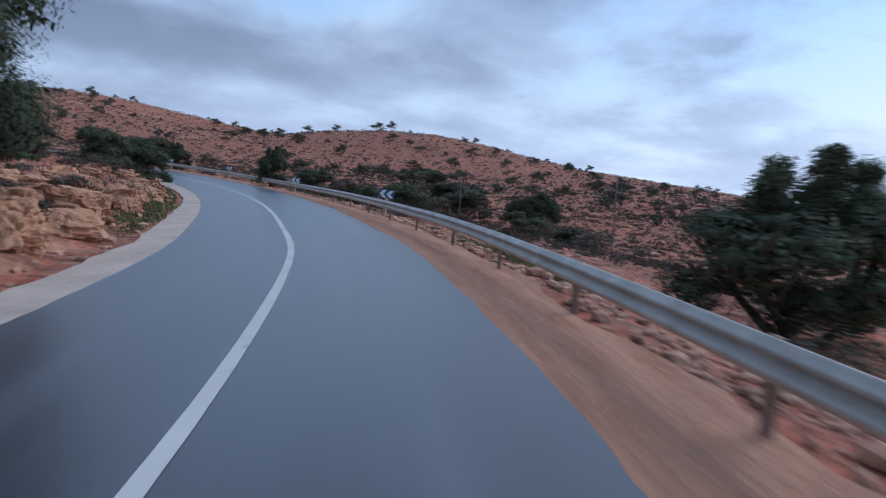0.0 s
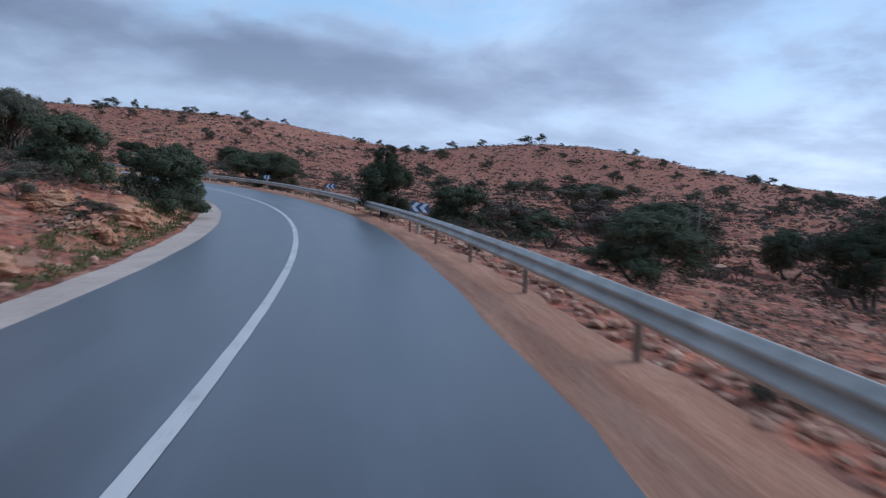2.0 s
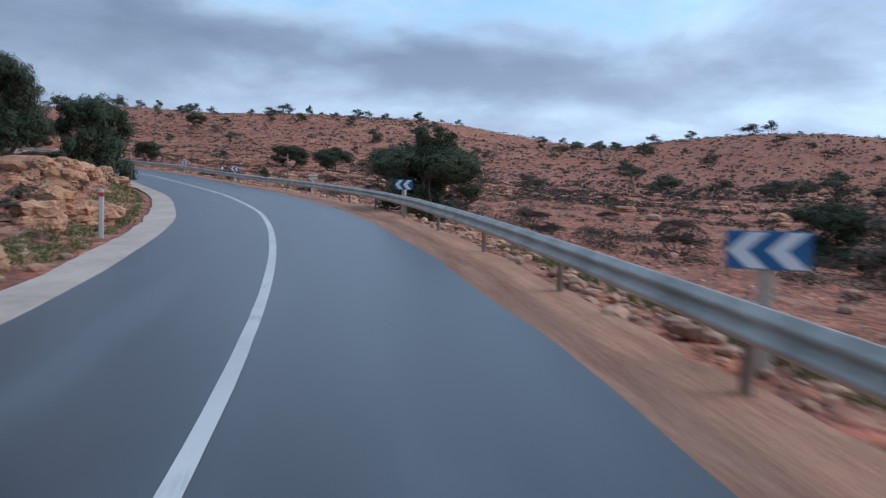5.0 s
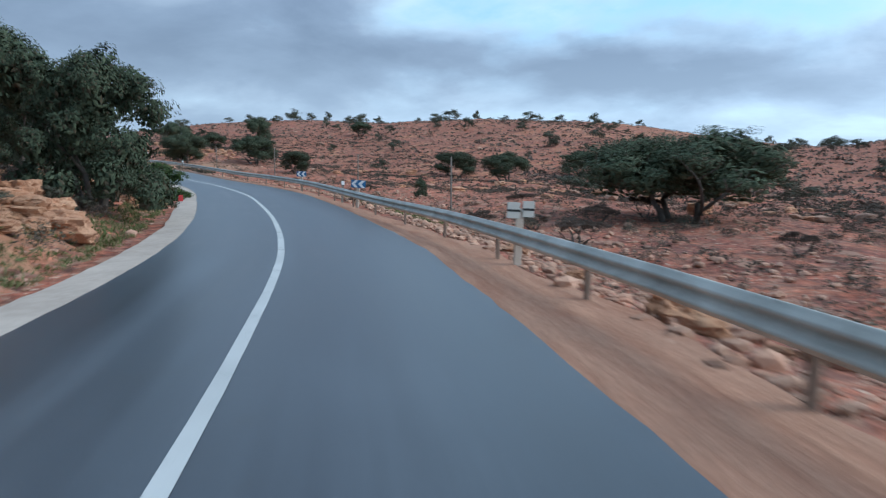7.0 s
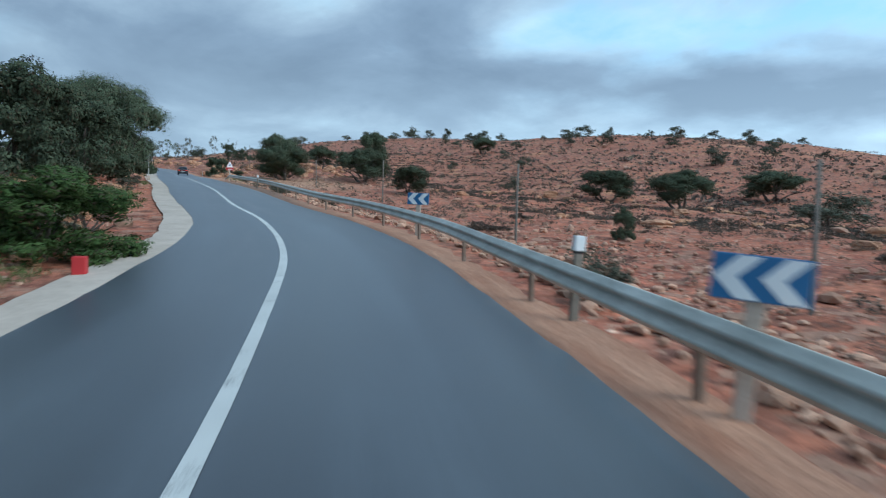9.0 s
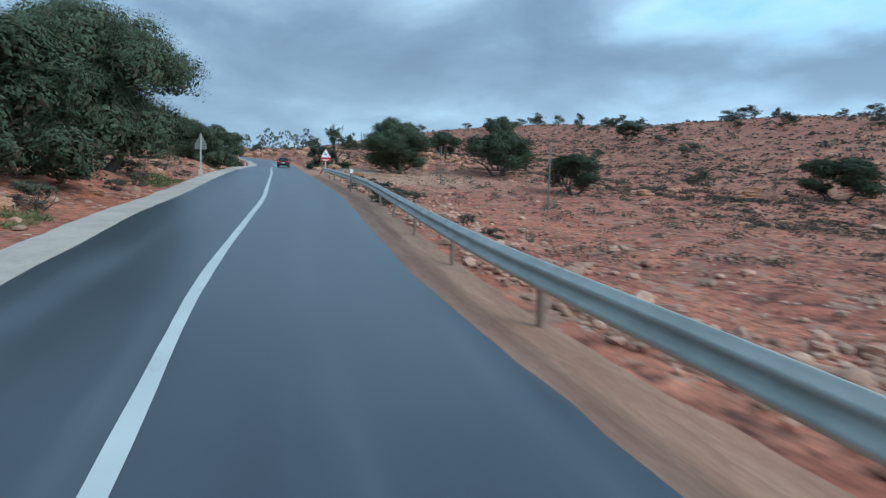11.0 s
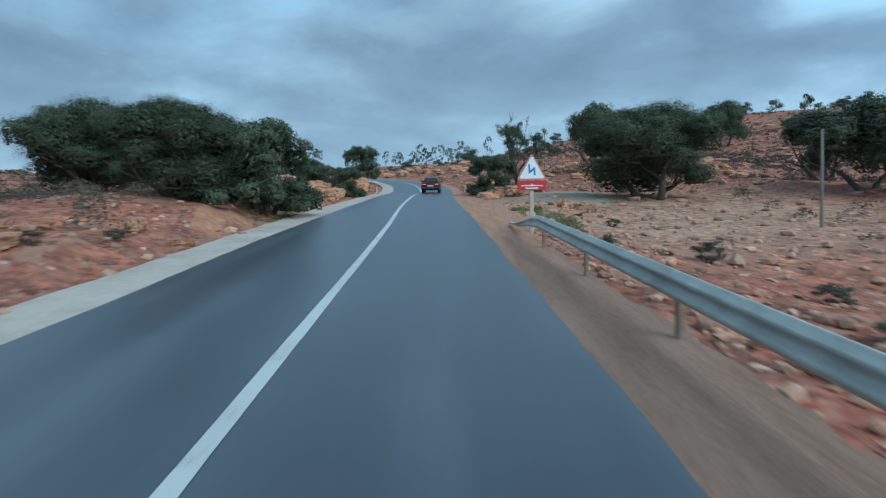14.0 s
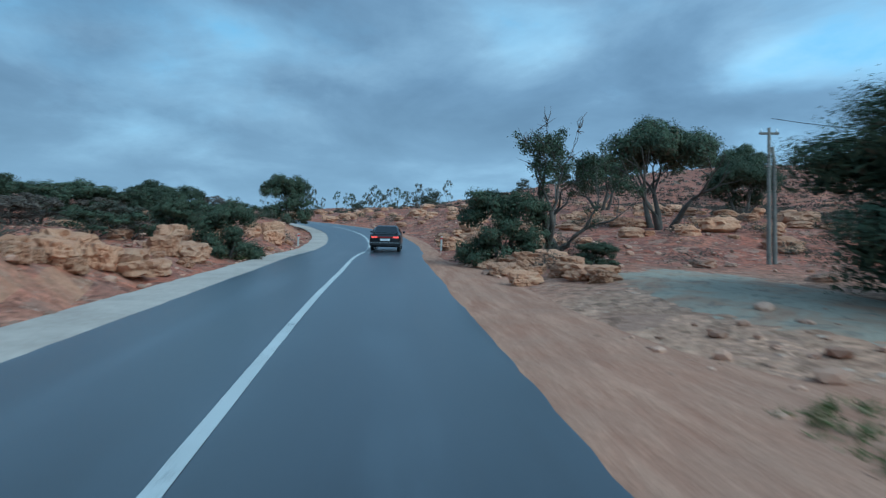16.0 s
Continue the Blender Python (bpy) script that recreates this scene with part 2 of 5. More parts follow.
    steep = ramp_node(t, math_node(t, "ADD", nz.outputs[2], math_node(t, "MULTIPLY", math_node(t, "SUBTRACT", mid, 0.5), 0.25)), [(0.80, 1.0), (0.93, 0.0)])
    c = mix_node(t, math_node(t, "MULTIPLY", steep, 0.85), c, mix_node(t, noise_node(t, v, 2.2, 5, 0.65), (0.36, 0.155, 0.08), (0.56, 0.32, 0.20)))
    c = mix_node(t, 1.0, c, ramp_node(t, fine, [(0.25, 0.82), (0.75, 1.36)]), "MULTIPLY")
    link(t, c, p.inputs["Base Color"])
    h = math_node(t, "ADD", math_node(t, "MULTIPLY", noise_node(t, v, 1.6, 7, 0.7), 1.0), math_node(t, "MULTIPLY", stone, 0.25))
    bump_to(t, p, h, 0.9, 0.16)
    return m


def make_road_material():
    m, t, p = material("worn_asphalt", (0.06, 0.06, 0.065), 0.6, 0, 0.5)
    uv = node(t, "ShaderNodeUVMap")
    uv.uv_map = "along"
    s = node(t, "ShaderNodeSeparateXYZ")
    link(t, uv.outputs[0], s.inputs[0])
    v = place_of(t)
    # polished wheel tracks along both lanes
    wob = math_node(t, "MULTIPLY", math_node(t, "SUBTRACT", noise_node(t, v, 0.05, 3), 0.5), 0.7)
    d = math_node(t, "ADD", s.outputs[1], wob)
    track = math_node(t, "COSINE", math_node(t, "MULTIPLY", d, 2 * math.pi / 1.52))
    n1 = noise_node(t, v, 0.22, 6, 0.6)
    stretch = node(t, "ShaderNodeCombineXYZ")
    link(t, math_node(t, "MULTIPLY", s.outputs[0], 0.07), stretch.inputs[0])
    link(t, s.outputs[1], stretch.inputs[1])
    streak = noise_node(t, stretch.outputs[0], 1.6, 5, 0.6)
    f = math_node(t, "ADD", math_node(t, "MULTIPLY", n1, 0.40), math_node(t, "MULTIPLY", streak, 0.52))
    f = math_node(t, "ADD", f, math_node(t, "MULTIPLY", track, 0.055))
    c = ramp_node(t, f, [(0.34, (0.013, 0.017, 0.025)), (0.47, (0.029, 0.037, 0.050)), (0.60, (0.061, 0.074, 0.092))])
    c = mix_node(t, math_node(t, "MULTIPLY", ramp_node(t, noise_node(t, v, 140.0, 3, 0.7), [(0.45, 0.0), (0.7, 1.0)]), 0.25), c, (0.13, 0.125, 0.12))
    # dark drips and patches
    c = mix_node(t, math_node(t, "MULTIPLY", ramp_node(t, noise_node(t, v, 0.7, 5, 0.6, 0.4), [(0.64, 0.0), (0.72, 1.0)]), 0.45), c, (0.032, 0.033, 0.036))
    # dust drifting in from the verges
    edge = math_node(t, "ADD", math_node(t, "ABSOLUTE", s.outputs[1]), math_node(t, "MULTIPLY", noise_node(t, v, 1.7, 4), 0.6))
    c = mix_node(t, math_node(t, "MULTIPLY", ramp_node(t, math_node(t, "MULTIPLY", edge, 0.25), [(0.82, 0.0), (0.93, 1.0)]), 0.45), c, (0.20, 0.14, 0.105))
    link(t, c, p.inputs["Base Color"])
    link(t, ramp_node(t, f, [(0.3, 0.36), (0.6, 0.48)]), p.inputs["Roughness"])
    p.inputs["Specular IOR Level"].default_value = 0.8
    p.inputs["Coat Weight"].default_value, p.inputs["Coat Roughness"].default_value = 0.68, 0.34
    bump_to(t, p, noise_node(t, v, 90.0, 4, 0.7), 0.18, 0.004)
    return m


def make_paint_material(name, color, worn=0.62):
    m, t, p = material(name, color, 0.6, 0, 0.4)
    v = place_of(t)
    n = math_node(t, "ADD", math_node(t, "MULTIPLY", noise_node(t, v, 2.0, 5, 0.6), 0.5), math_node(t, "MULTIPLY", noise_node(t, v, 45.0, 4, 0.7), 0.5))
    c = mix_node(t, ramp_node(t, n, [(worn - 0.06, 0.0), (worn + 0.04, 1.0)]), color, (0.16, 0.16, 0.165))
    c = mix_node(t, 1.0, c, ramp_node(t, noise_node(t, v, 0.6, 4), [(0.3, 0.82), (0.7, 1.0)]), "MULTIPLY")
    link(t, c, p.inputs["Base Color"])
    return m


M_ground = make_ground_material()
M_road = make_road_material()
M_line = make_paint_material("road_paint", (0.57, 0.57, 0.56))


def make_verge_material():
    """Reddish sand with wheel ruts along it and a scatter of grit."""
    m, t, p = material("sandy_verge", (0.3, 0.17, 0.12), 0.95, 0, 0.15)
    uv = node(t, "ShaderNodeUVMap")
    uv.uv_map = "along"
    s = node(t, "ShaderNodeSeparateXYZ")
    link(t, uv.outputs[0], s.inputs[0])
    v = place_of(t)
    stretch = node(t, "ShaderNodeCombineXYZ")
    link(t, math_node(t, "MULTIPLY", s.outputs[0], 0.14), stretch.inputs[0])
    link(t, s.outputs[1], stretch.inputs[1])
    rut = noise_node(t, stretch.outputs[0], 3.2, 5, 0.6, 0.2)
    c = mix_node(t, ramp_node(t, rut, [(0.38, 0.0), (0.62, 1.0)]), (0.35, 0.17, 0.11), (0.49, 0.27, 0.18))
    c = mix_node(t, ramp_node(t, noise_node(t, v, 0.8, 6, 0.65), [(0.4, 0.0), (0.68, 0.7)]), c, (0.39, 0.225, 0.155))
    # darker grey-brown soil along the straight, before the lay-by
    grey_soil = ramp_node(t, math_node(t, "MULTIPLY", s.outputs[0], 0.004), [(0.54, 0.0), (0.62, 0.75), (0.72, 0.7), (0.765, 0.0)])
    c = mix_node(t, grey_soil, c, mix_node(t, rut, (0.155, 0.105, 0.080), (0.29, 0.20, 0.155)))
    c = mix_node(t, 1.0, c, ramp_node(t, noise_node(t, v, 16.0, 5, 0.7), [(0.3, 0.75), (0.7, 1.15)]), "MULTIPLY")
    link(t, c, p.inputs["Base Color"])
    h = math_node(t, "ADD", rut, math_node(t, "MULTIPLY", noise_node(t, v, 9.0, 6, 0.7), 0.5))
    bump_to(t, p, h, 0.7, 0.06)
    return m


M_shoulder = make_verge_material()
M_apron = grained("pale_concrete", (0.385, 0.315, 0.268), (0.53, 0.448, 0.385), 0.7, 0.9, 0.25, 14.0, 0.01)
def make_gravel_material():
    """Grey crushed stone, worn through to the red earth in places."""
    m, t, p = material("grey_gravel", (0.3, 0.27, 0.24), 0.95, 0, 0.15)
    v = place_of(t)
    c = mix_node(t, noise_node(t, v, 16.0, 5, 0.7), (0.26, 0.215, 0.165), (0.47, 0.40, 0.31))
    c = mix_node(t, ramp_node(t, noise_node(t, v, 0.7, 6, 0.65, 0.6), [(0.47, 0.0), (0.62, 0.8)]), c, (0.36, 0.20, 0.13))
    c = mix_node(t, math_node(t, "MULTIPLY", ramp_node(t, noise_node(t, v, 2.4, 5, 0.6, 1.0), [(0.52, 0.0), (0.64, 1.0)]), 0.5), c, (0.15, 0.13, 0.115))
    link(t, c, p.inputs["Base Color"])
    bump_to(t, p, noise_node(t, v, 18.0, 6, 0.7), 0.6, 0.03)
    return m


M_gravel = make_gravel_material()
M_steel = grained("galvanised_steel", (0.31, 0.30, 0.262), (0.60, 0.585, 0.53), 1.6, 0.40, 0.05, 20, 0.004, 0.0, 24, 0.5)
M_post = grained("dull_steel", (0.17, 0.115, 0.085), (0.28, 0.20, 0.155), 3.0, 0.7, 0.1, 20, 0.004, 0.1, 30, 0.5)
M_marker = grained("grimy_post", (0.15, 0.13, 0.11), (0.26, 0.225, 0.19), 4.0, 0.9, 0.4, 25, 0.01)
M_concrete = grained("concrete_post", (0.40, 0.32, 0.26), (0.55, 0.46, 0.39), 3.0, 0.9, 0.4, 25, 0.01)
M_rock = grained("ochre_rock", (0.45, 0.195, 0.10), (0.62, 0.36, 0.22), 0.9, 0.92, 1.0, 6.0, 0.12, 0, 6.0, vary=0.45)
M_stone = grained("pale_stone", (0.40, 0.19, 0.12), (0.58, 0.36, 0.255), 1.6, 0.92, 0.6, 9.0, 0.05, vary=0.8)
M_bark = grained("grey_bark", (0.065, 0.053, 0.045), (0.13, 0.108, 0.09), 3.0, 0.92, 0.8, 18.0, 0.03)
M_leaf = leafy("dark_leaves", (0.050, 0.068, 0.043), (0.104, 0.126, 0.078))
# leaves of far trees: paling by distance haze put into the colour
M_leaf_hazed = leafy("hazed_tree_leaves", (0.072, 0.084, 0.060), (0.125, 0.132, 0.098))
M_leaf_grey = leafy("grey_leaves", (0.070, 0.078, 0.056), (0.125, 0.125, 0.094), (0.12, 0.095, 0.07), 0.2)
M_leaf_pale = leafy("fresh_leaves", (0.045, 0.085, 0.026), (0.09, 0.130, 0.045))
M_scrub = leafy("dry_scrub", (0.102, 0.083, 0.070), (0.18, 0.146, 0.122), (0.20, 0.155, 0.12), 0.2)
M_tuft = leafy("dark_tufts", (0.066, 0.058, 0.048), (0.130, 0.110, 0.090), (0.14, 0.105, 0.08), 0.2)
M_twig = leafy("bare_twigs", (0.11, 0.082, 0.066), (0.165, 0.13, 0.11), (0.09, 0.065, 0.05), 0.3)
M_grass = leafy("verge_grass", (0.075, 0.105, 0.035), (0.14, 0.15, 0.06), (0.23, 0.19, 0.11), 0.3)


# ---- mesh tools ----


def mesh_of(name, verts, faces, mat=None, shade=True):
    me = bpy.data.meshes.new(name)
    me.from_pydata([tuple(v) for v in verts] if not isinstance(verts, np.ndarray) else verts.tolist(), [], faces if not isinstance(faces, np.ndarray) else faces.tolist())
    if mat:
        me.materials.append(mat)
    if shade:
        me.polygons.foreach_set("use_smooth", [True] * len(me.polygons))
    me.update()
    return me


def mesh_part(name, me, parent=None, label="", m=None):
    ob = new(name, me)
    if parent:
        ob.parent = parent
    if m is not None:
        ob.matrix_basis = m
    if label:
        tagged(ob, label)
    return ob


def part(name, bm, mat, parent=None, label="", m=None, shade=False):
    me = bpy.data.meshes.new(name)
    bm.to_mesh(me)
    bm.free()
    me.materials.append(mat)
    if shade:
        me.polygons.foreach_set("use_smooth", [True] * len(me.polygons))
    return mesh_part(name, me, parent, label, m)


def box(bm, x0, x1, y0, y1, z0, z1, bevel=0.0):
    r = bmesh.ops.create_cube(bm, size=1, matrix=Matrix.Translation(((x0 + x1) / 2, (y0 + y1) / 2, (z0 + z1) / 2)) @ Matrix.Diagonal((x1 - x0, y1 - y0, z1 - z0, 1)))
    if bevel:
        edges = list({e for v in r["verts"] for e in v.link_edges})
        bmesh.ops.bevel(bm, geom=edges, offset=bevel, segments=2, affect="EDGES", profile=0.5)
    return bm


def boxed(*a, **k):
    return box(bmesh.new(), *a, **k)


def tube(verts, faces, points, radii, sides=6):
    """Adds a tapered tube through the points."""
    base = len(verts)
    pts = [Vector(p) for p in points]
    for i, (p, r) in enumerate(zip(pts, radii)):
        d = (pts[min(i + 1, len(pts) - 1)] - pts[max(i - 1, 0)]).normalized()
        a = d.orthogonal().normalized()
        b = d.cross(a)
        for k in range(sides):
            w = 2 * math.pi * k / sides
            verts.append(tuple(p + (a * math.cos(w) + b * math.sin(w)) * r))
    for i in range(len(pts) - 1):
        for k in range(sides):
            n = (k + 1) % sides
            faces.append((base + i * sides + k, base + i * sides + n, base + (i + 1) * sides + n, base + (i + 1) * sides + k))
    faces.append(tuple(base + (len(pts) - 1) * sides + k for k in range(sides)))
    return verts, faces


def quads(centres, size, rng, upright=0.0, aspect=0.55, faces_to=None):
    """Small leaf blades as one array of corners, turned at random or facing more or less the way given for each."""
    n = len(centres)
    a = rng.normal(size=(n, 3))
    a[:, 2] = a[:, 2] * (1 - upright) + upright * np.abs(a[:, 2]) * 2
    other = rng.normal(size=(n, 3))
    if faces_to is not None:
        other = faces_to + 0.38 * other
        a = np.cross(a, other)
    a /= np.linalg.norm(a, axis=1)[:, None] + 1e-9
    b = np.cross(a, other)
    b /= np.linalg.norm(b, axis=1)[:, None] + 1e-9
    s = np.broadcast_to(np.asarray(size, float), (n,)) * rng.uniform(0.65, 1.35, n)
    a, b = a * s[:, None], b * (s * aspect)[:, None]
    bow = np.cross(a, b)
    bow = bow / (np.linalg.norm(bow, axis=1)[:, None] + 1e-9) * (s * 0.18)[:, None]
    v = np.stack([centres - a, centres - b + bow, centres + a, centres + b + bow], 1).reshape(-1, 3)
    return v, np.arange(4 * n).reshape(-1, 4)


# ---- the road and the land ----
# road centre line: x, y, z every 8 m or so
CENTRE = [(0.57, -24.1, 0), (-0.02, -16.12, 0), (-0.6, -8.14, 0), (-1.22, -0.19, -0.01), (-2.12, 7.68, -0.06), (-3.55, 15.46, -0.09), (-5.76, 23.07, -0.1),
          (-8.25, 30.58, -0.11), (-11.13, 37.96, -0.11), (-14.43, 45.19, -0.07), (-18.16, 52.2, 0.01), (-22.37, 58.92, 0.13), (-27.12, 65.25, 0.3),
          (-32.33, 71.23, 0.5), (-37.96, 76.81, 0.7), (-44.08, 81.8, 0.88)]
CENTRE += [(-50.44, 86.49, 1.08), (-57.21, 90.66, 1.32), (-64.19, 94.42, 1.66), (-71.37, 97.82, 2.06), (-78.95, 100.29, 2.5), (-86.76, 102.02, 2.96),
           (-94.47, 104.02, 3.43), (-102.2, 106.05, 3.89), (-109.98, 107.84, 4.34), (-117.78, 109.59, 4.75), (-125.56, 111.34, 5.15), (-133.33, 113.06, 5.56),
           (-141.18, 114.69, 5.94019), (-149.01, 116.33, 6.28678), (-156.81, 118.09, 6.62366), (-164.61, 119.88, 6.97053)]
CENTRE += [(-172.0, 121.9, 7.3), (-180.0, 123.5, 7.85), (-188.5, 124.2, 8.6), (-197.0, 122.9, 9.4), (-205.5, 118.7, 10.2), (-212.5, 111.5, 10.9), (-219.0, 102.5, 11.5), (-226.0, 92.0, 12.0)]
# hills: x, y, radius, height
HILLS = [(-190, 350, 80, 33.8), (-90, 375, 60, -1.6), (-40, 335, 60, 12.8), (30, 395, 70, 0.8), (90, 470, 80, 10.1), (160, 560, 110, -2.5), (-225, 300, 60, -15.3),
         (-270, 250, 60, 3.7), (-330, 285, 80, 13.9), (-460, 200, 110, 5.2), (-215, 190, 50, -2.5), (-140, 150, 50, -2.8), (60, 150, 90, 2.5), (0, 60, 60, -9.1)]
HILLS += [(-60, 20, 70, 10.2), (-110, 60, 60, -4.4), (-180, 80, 60, 1.9), (-165, 125, 35, 0.9), (300, 100, 180, -5), (-100, 230, 65, -3.2), (-20, 230, 65, -3.6),
          (-500, -100, 220, 10.8), (-130, 330, 50, -17.4), (-170, 270, 50, 10.4), (10, 330, 50, 6), (-290, 180, 60, 4.8), (260, 420, 120, 0), (-330, 140, 60, -8.8),
          (-300, 60, 70, -1.2)]


def spline(ctrl, step):
    """Catmull-Rom curve through the points, evenly sampled."""
    c = np.array(ctrl, float)
    c = np.vstack([2 * c[0] - c[1], c, 2 * c[-1] - c[-2]])
    out = []
    for i in range(1, len(c) - 2):
        u = np.linspace(0, 1, 25)[:-1, None]
        a, b, d, e = c[i - 1:i + 3]
        out.append(0.5 * (2 * b + (d - a) * u + (2 * a - 5 * b + 4 * d - e) * u ** 2 + (3 * b - a - 3 * d + e) * u ** 3))
    p = np.vstack(out + [c[-2:-1]])
    s = np.concatenate([[0], np.cumsum(np.linalg.norm(np.diff(p[:, :2], axis=0), axis=1))])
    t = np.arange(0, s[-1], step)
    return t, np.stack([np.interp(t, s, p[:, k]) for k in range(3)], -1)


LINE_S, LINE = spline(CENTRE, 0.5)
LINE_S = LINE_S - 24.1
TANGENT = np.gradient(LINE[:, :2], axis=0)
TANGENT /= np.linalg.norm(TANGENT, axis=1)[:, None]
RIGHT = np.stack([TANGENT[:, 1], -TANGENT[:, 0]], -1)


def bank(s):
    """Cross slope of the road: raised on the right through the bend."""
    t = np.clip((np.asarray(s) - 122) / 34, 0, 1)
    return 0.05 * (1 - t * t * (3 - 2 * t))


def road_at(x, y):
    """Distance along the road, distance to the right of its centre line (signed), and the road's height there."""
    p = np.stack([np.ravel(x), np.ravel(y)], -1).astype(float)
    s, d, z = (np.empty(len(p)) for _ in range(3))
    for k in range(0, len(p), 20000):
        q = p[k:k + 20000]
        d2 = (q[:, :1] - LINE[None, ::2, 0]) ** 2 + (q[:, 1:] - LINE[None, ::2, 1]) ** 2
        i = np.argmin(d2, axis=1) * 2
        e = q - LINE[i, :2]
        side = (e * RIGHT[i]).sum(1)
        ahead = (e * TANGENT[i]).sum(1)
        s[k:k + 20000] = LINE_S[i] + ahead
        d[k:k + 20000] = np.where(np.abs(ahead) > 1.5, np.sign(side + 1e-9) * np.hypot(e[:, 0], e[:, 1]), side)
        z[k:k + 20000] = np.interp(LINE_S[i] + np.clip(ahead, -1, 1), LINE_S, LINE[:, 2]) + bank(LINE_S[i]) * np.clip(d[k:k + 20000] - 1.2, -5, 4)
    return s, d, z


def smooth(v, a, b):
    t = np.clip((v - a) / (b - a), 0, 1)
    return t * t * (3 - 2 * t)


def far_land(x, y):
    z = -0.41 - 14.22 * np.clip(x, -700, 500) / 500 + 9.01 * np.clip(y, -300, 700) / 500
    for a, b, r, h in HILLS:
        z = z + h * np.exp(-((x - a) ** 2 + (y - b) ** 2) / (2 * r * r))
    return z


def land(x, y):
    """Height of the ground."""
    x, y = np.ravel(np.asarray(x, float)), np.ravel(np.asarray(y, float))
    s, d, zr = road_at(x, y)
    cut = (0.95 * smooth(-d, 4.6, 6.2) + 0.5 * smooth(-d, 6.0, 9.0)) * (0.72 + 0.28 * np.sin(s * 0.13 + 1.0)) * (1 - 0.55 * smooth(s, 118, 135) * (1 - smooth(s, 150, 166)))
    lay_by = smooth(s, 186, 198) * (1 - smooth(s, 208, 222))
    drop = -(0.35 * smooth(d, 4.4 + 4.0 * lay_by, 6.0 + 4.0 * lay_by) + 0.75 * smooth(d, 5.5, 11.0)) * (1 - 0.8 * smooth(s, 165, 195))
    near = zr - 0.07 + np.where(d < 0, cut, drop)
    w = np.where(d < 0, smooth(-d, 5.0, 22.0), smooth(d, 6.0, 28.0))
    near = near + 2.6 * smooth(-d, 6.5, 18) * smooth(s, 8, 26) * (1 - smooth(s, 60, 80))
    # stony rise beyond the lay-by
    rise = smooth(d, 4.2, 10.0) * (0.6 * smooth(s, 195, 206) + 1.0 * smooth(s, 214, 236)) * (1 - smooth(s, 250, 280)) * (1 - smooth(d, 26, 60))
    rise = rise + 0.8 * smooth(d, 12, 26) * (1 - smooth(d, 34, 64)) * smooth(s, 168, 194) * (1 - smooth(s, 205, 225))
    return near * (1 - w) + far_land(x, y) * w + rise


def ribbon(d0, d1, lift, cols, s0, s1, step=0.5, ragged0=0.0, ragged1=0.0, skirt=0.0, seed=0, mat=None, name="strip"):
    """A strip along the road between two offsets from the centre line, with a map of (along, across)."""
    keep = np.where((LINE_S >= s0) & (LINE_S <= s1))[0]
    if step > 0.5:
        keep = keep[::int(step / 0.5)]
    n = len(keep)
    rows = []
    for j, i in enumerate(keep):
        s = LINE_S[i]
        wob0 = ragged0 * (noise.noise((s * 0.31, seed, 0)) + 0.6 * noise.noise((s * 1.3, seed, 3)))
        wob1 = ragged1 * (noise.noise((s * 0.31, seed, 7)) + 0.6 * noise.noise((s * 1.3, seed, 9)))
        rows.append(((d0(s) if callable(d0) else d0) + wob0, (d1(s) if callable(d1) else d1) + wob1))
    rows = np.array(rows)
    u = np.linspace(0, 1, cols)
    d = rows[:, :1] * (1 - u) + rows[:, 1:] * u
    v = np.empty((n, cols, 3))
    v[:, :, 0] = LINE[keep, None, 0] + RIGHT[keep, None, 0] * d
    v[:, :, 1] = LINE[keep, None, 1] + RIGHT[keep, None, 1] * d
    v[:, :, 2] = LINE[keep, None, 2] + lift + bank(LINE_S[keep])[:, None] * np.clip(d - 1.2, -5, 4)
    if skirt:
        v[:, 0, 2] -= skirt
        v[:, -1, 2] -= skirt
    idx = np.arange(n * cols).reshape(n, cols)
    f = np.stack([idx[:-1, :-1], idx[:-1, 1:], idx[1:, 1:], idx[1:, :-1]], -1).reshape(-1, 4)
    me = mesh_of(name, v.reshape(-1, 3), f, mat)
    uv = me.uv_layers.new(name="along")
    flat_uv = np.stack([np.broadcast_to(LINE_S[keep, None], d.shape), d], -1).reshape(-1, 2)[f.reshape(-1)]
    uv.data.foreach_set("uv", flat_uv.reshape(-1))
    return me


def axis(fine0, fine1, step, end0, end1, grow=1.13):
    mid = list(np.arange(fine0, fine1 + step / 2, step))
    hi, s = [], step
    while (hi[-1] if hi else fine1) < end1:
        s *= grow
        hi.append((hi[-1] if hi else fine1) + s)
    lo, s = [], step
    while (lo[-1] if lo else fine0) > end0:
        s *= grow
        lo.append((lo[-1] if lo else fine0) - s)
    return np.array(lo[::-1] + mid + hi)


def grain(x, y, scale, seed):
    """Cheap smooth noise on arrays: sums of turned sine waves."""
    r = np.random.RandomState(seed)
    out = np.zeros_like(x)
    for k in range(7):
        a, p = r.uniform(0, 2 * math.pi, 2)
        f = scale * r.uniform(0.6, 1.7)
        out += np.sin((x * math.cos(a) + y * math.sin(a)) * f + p + 1.3 * np.sin((y * math.cos(a) - x * math.sin(a)) * f * 0.7 + p * 2))
    return out / 7


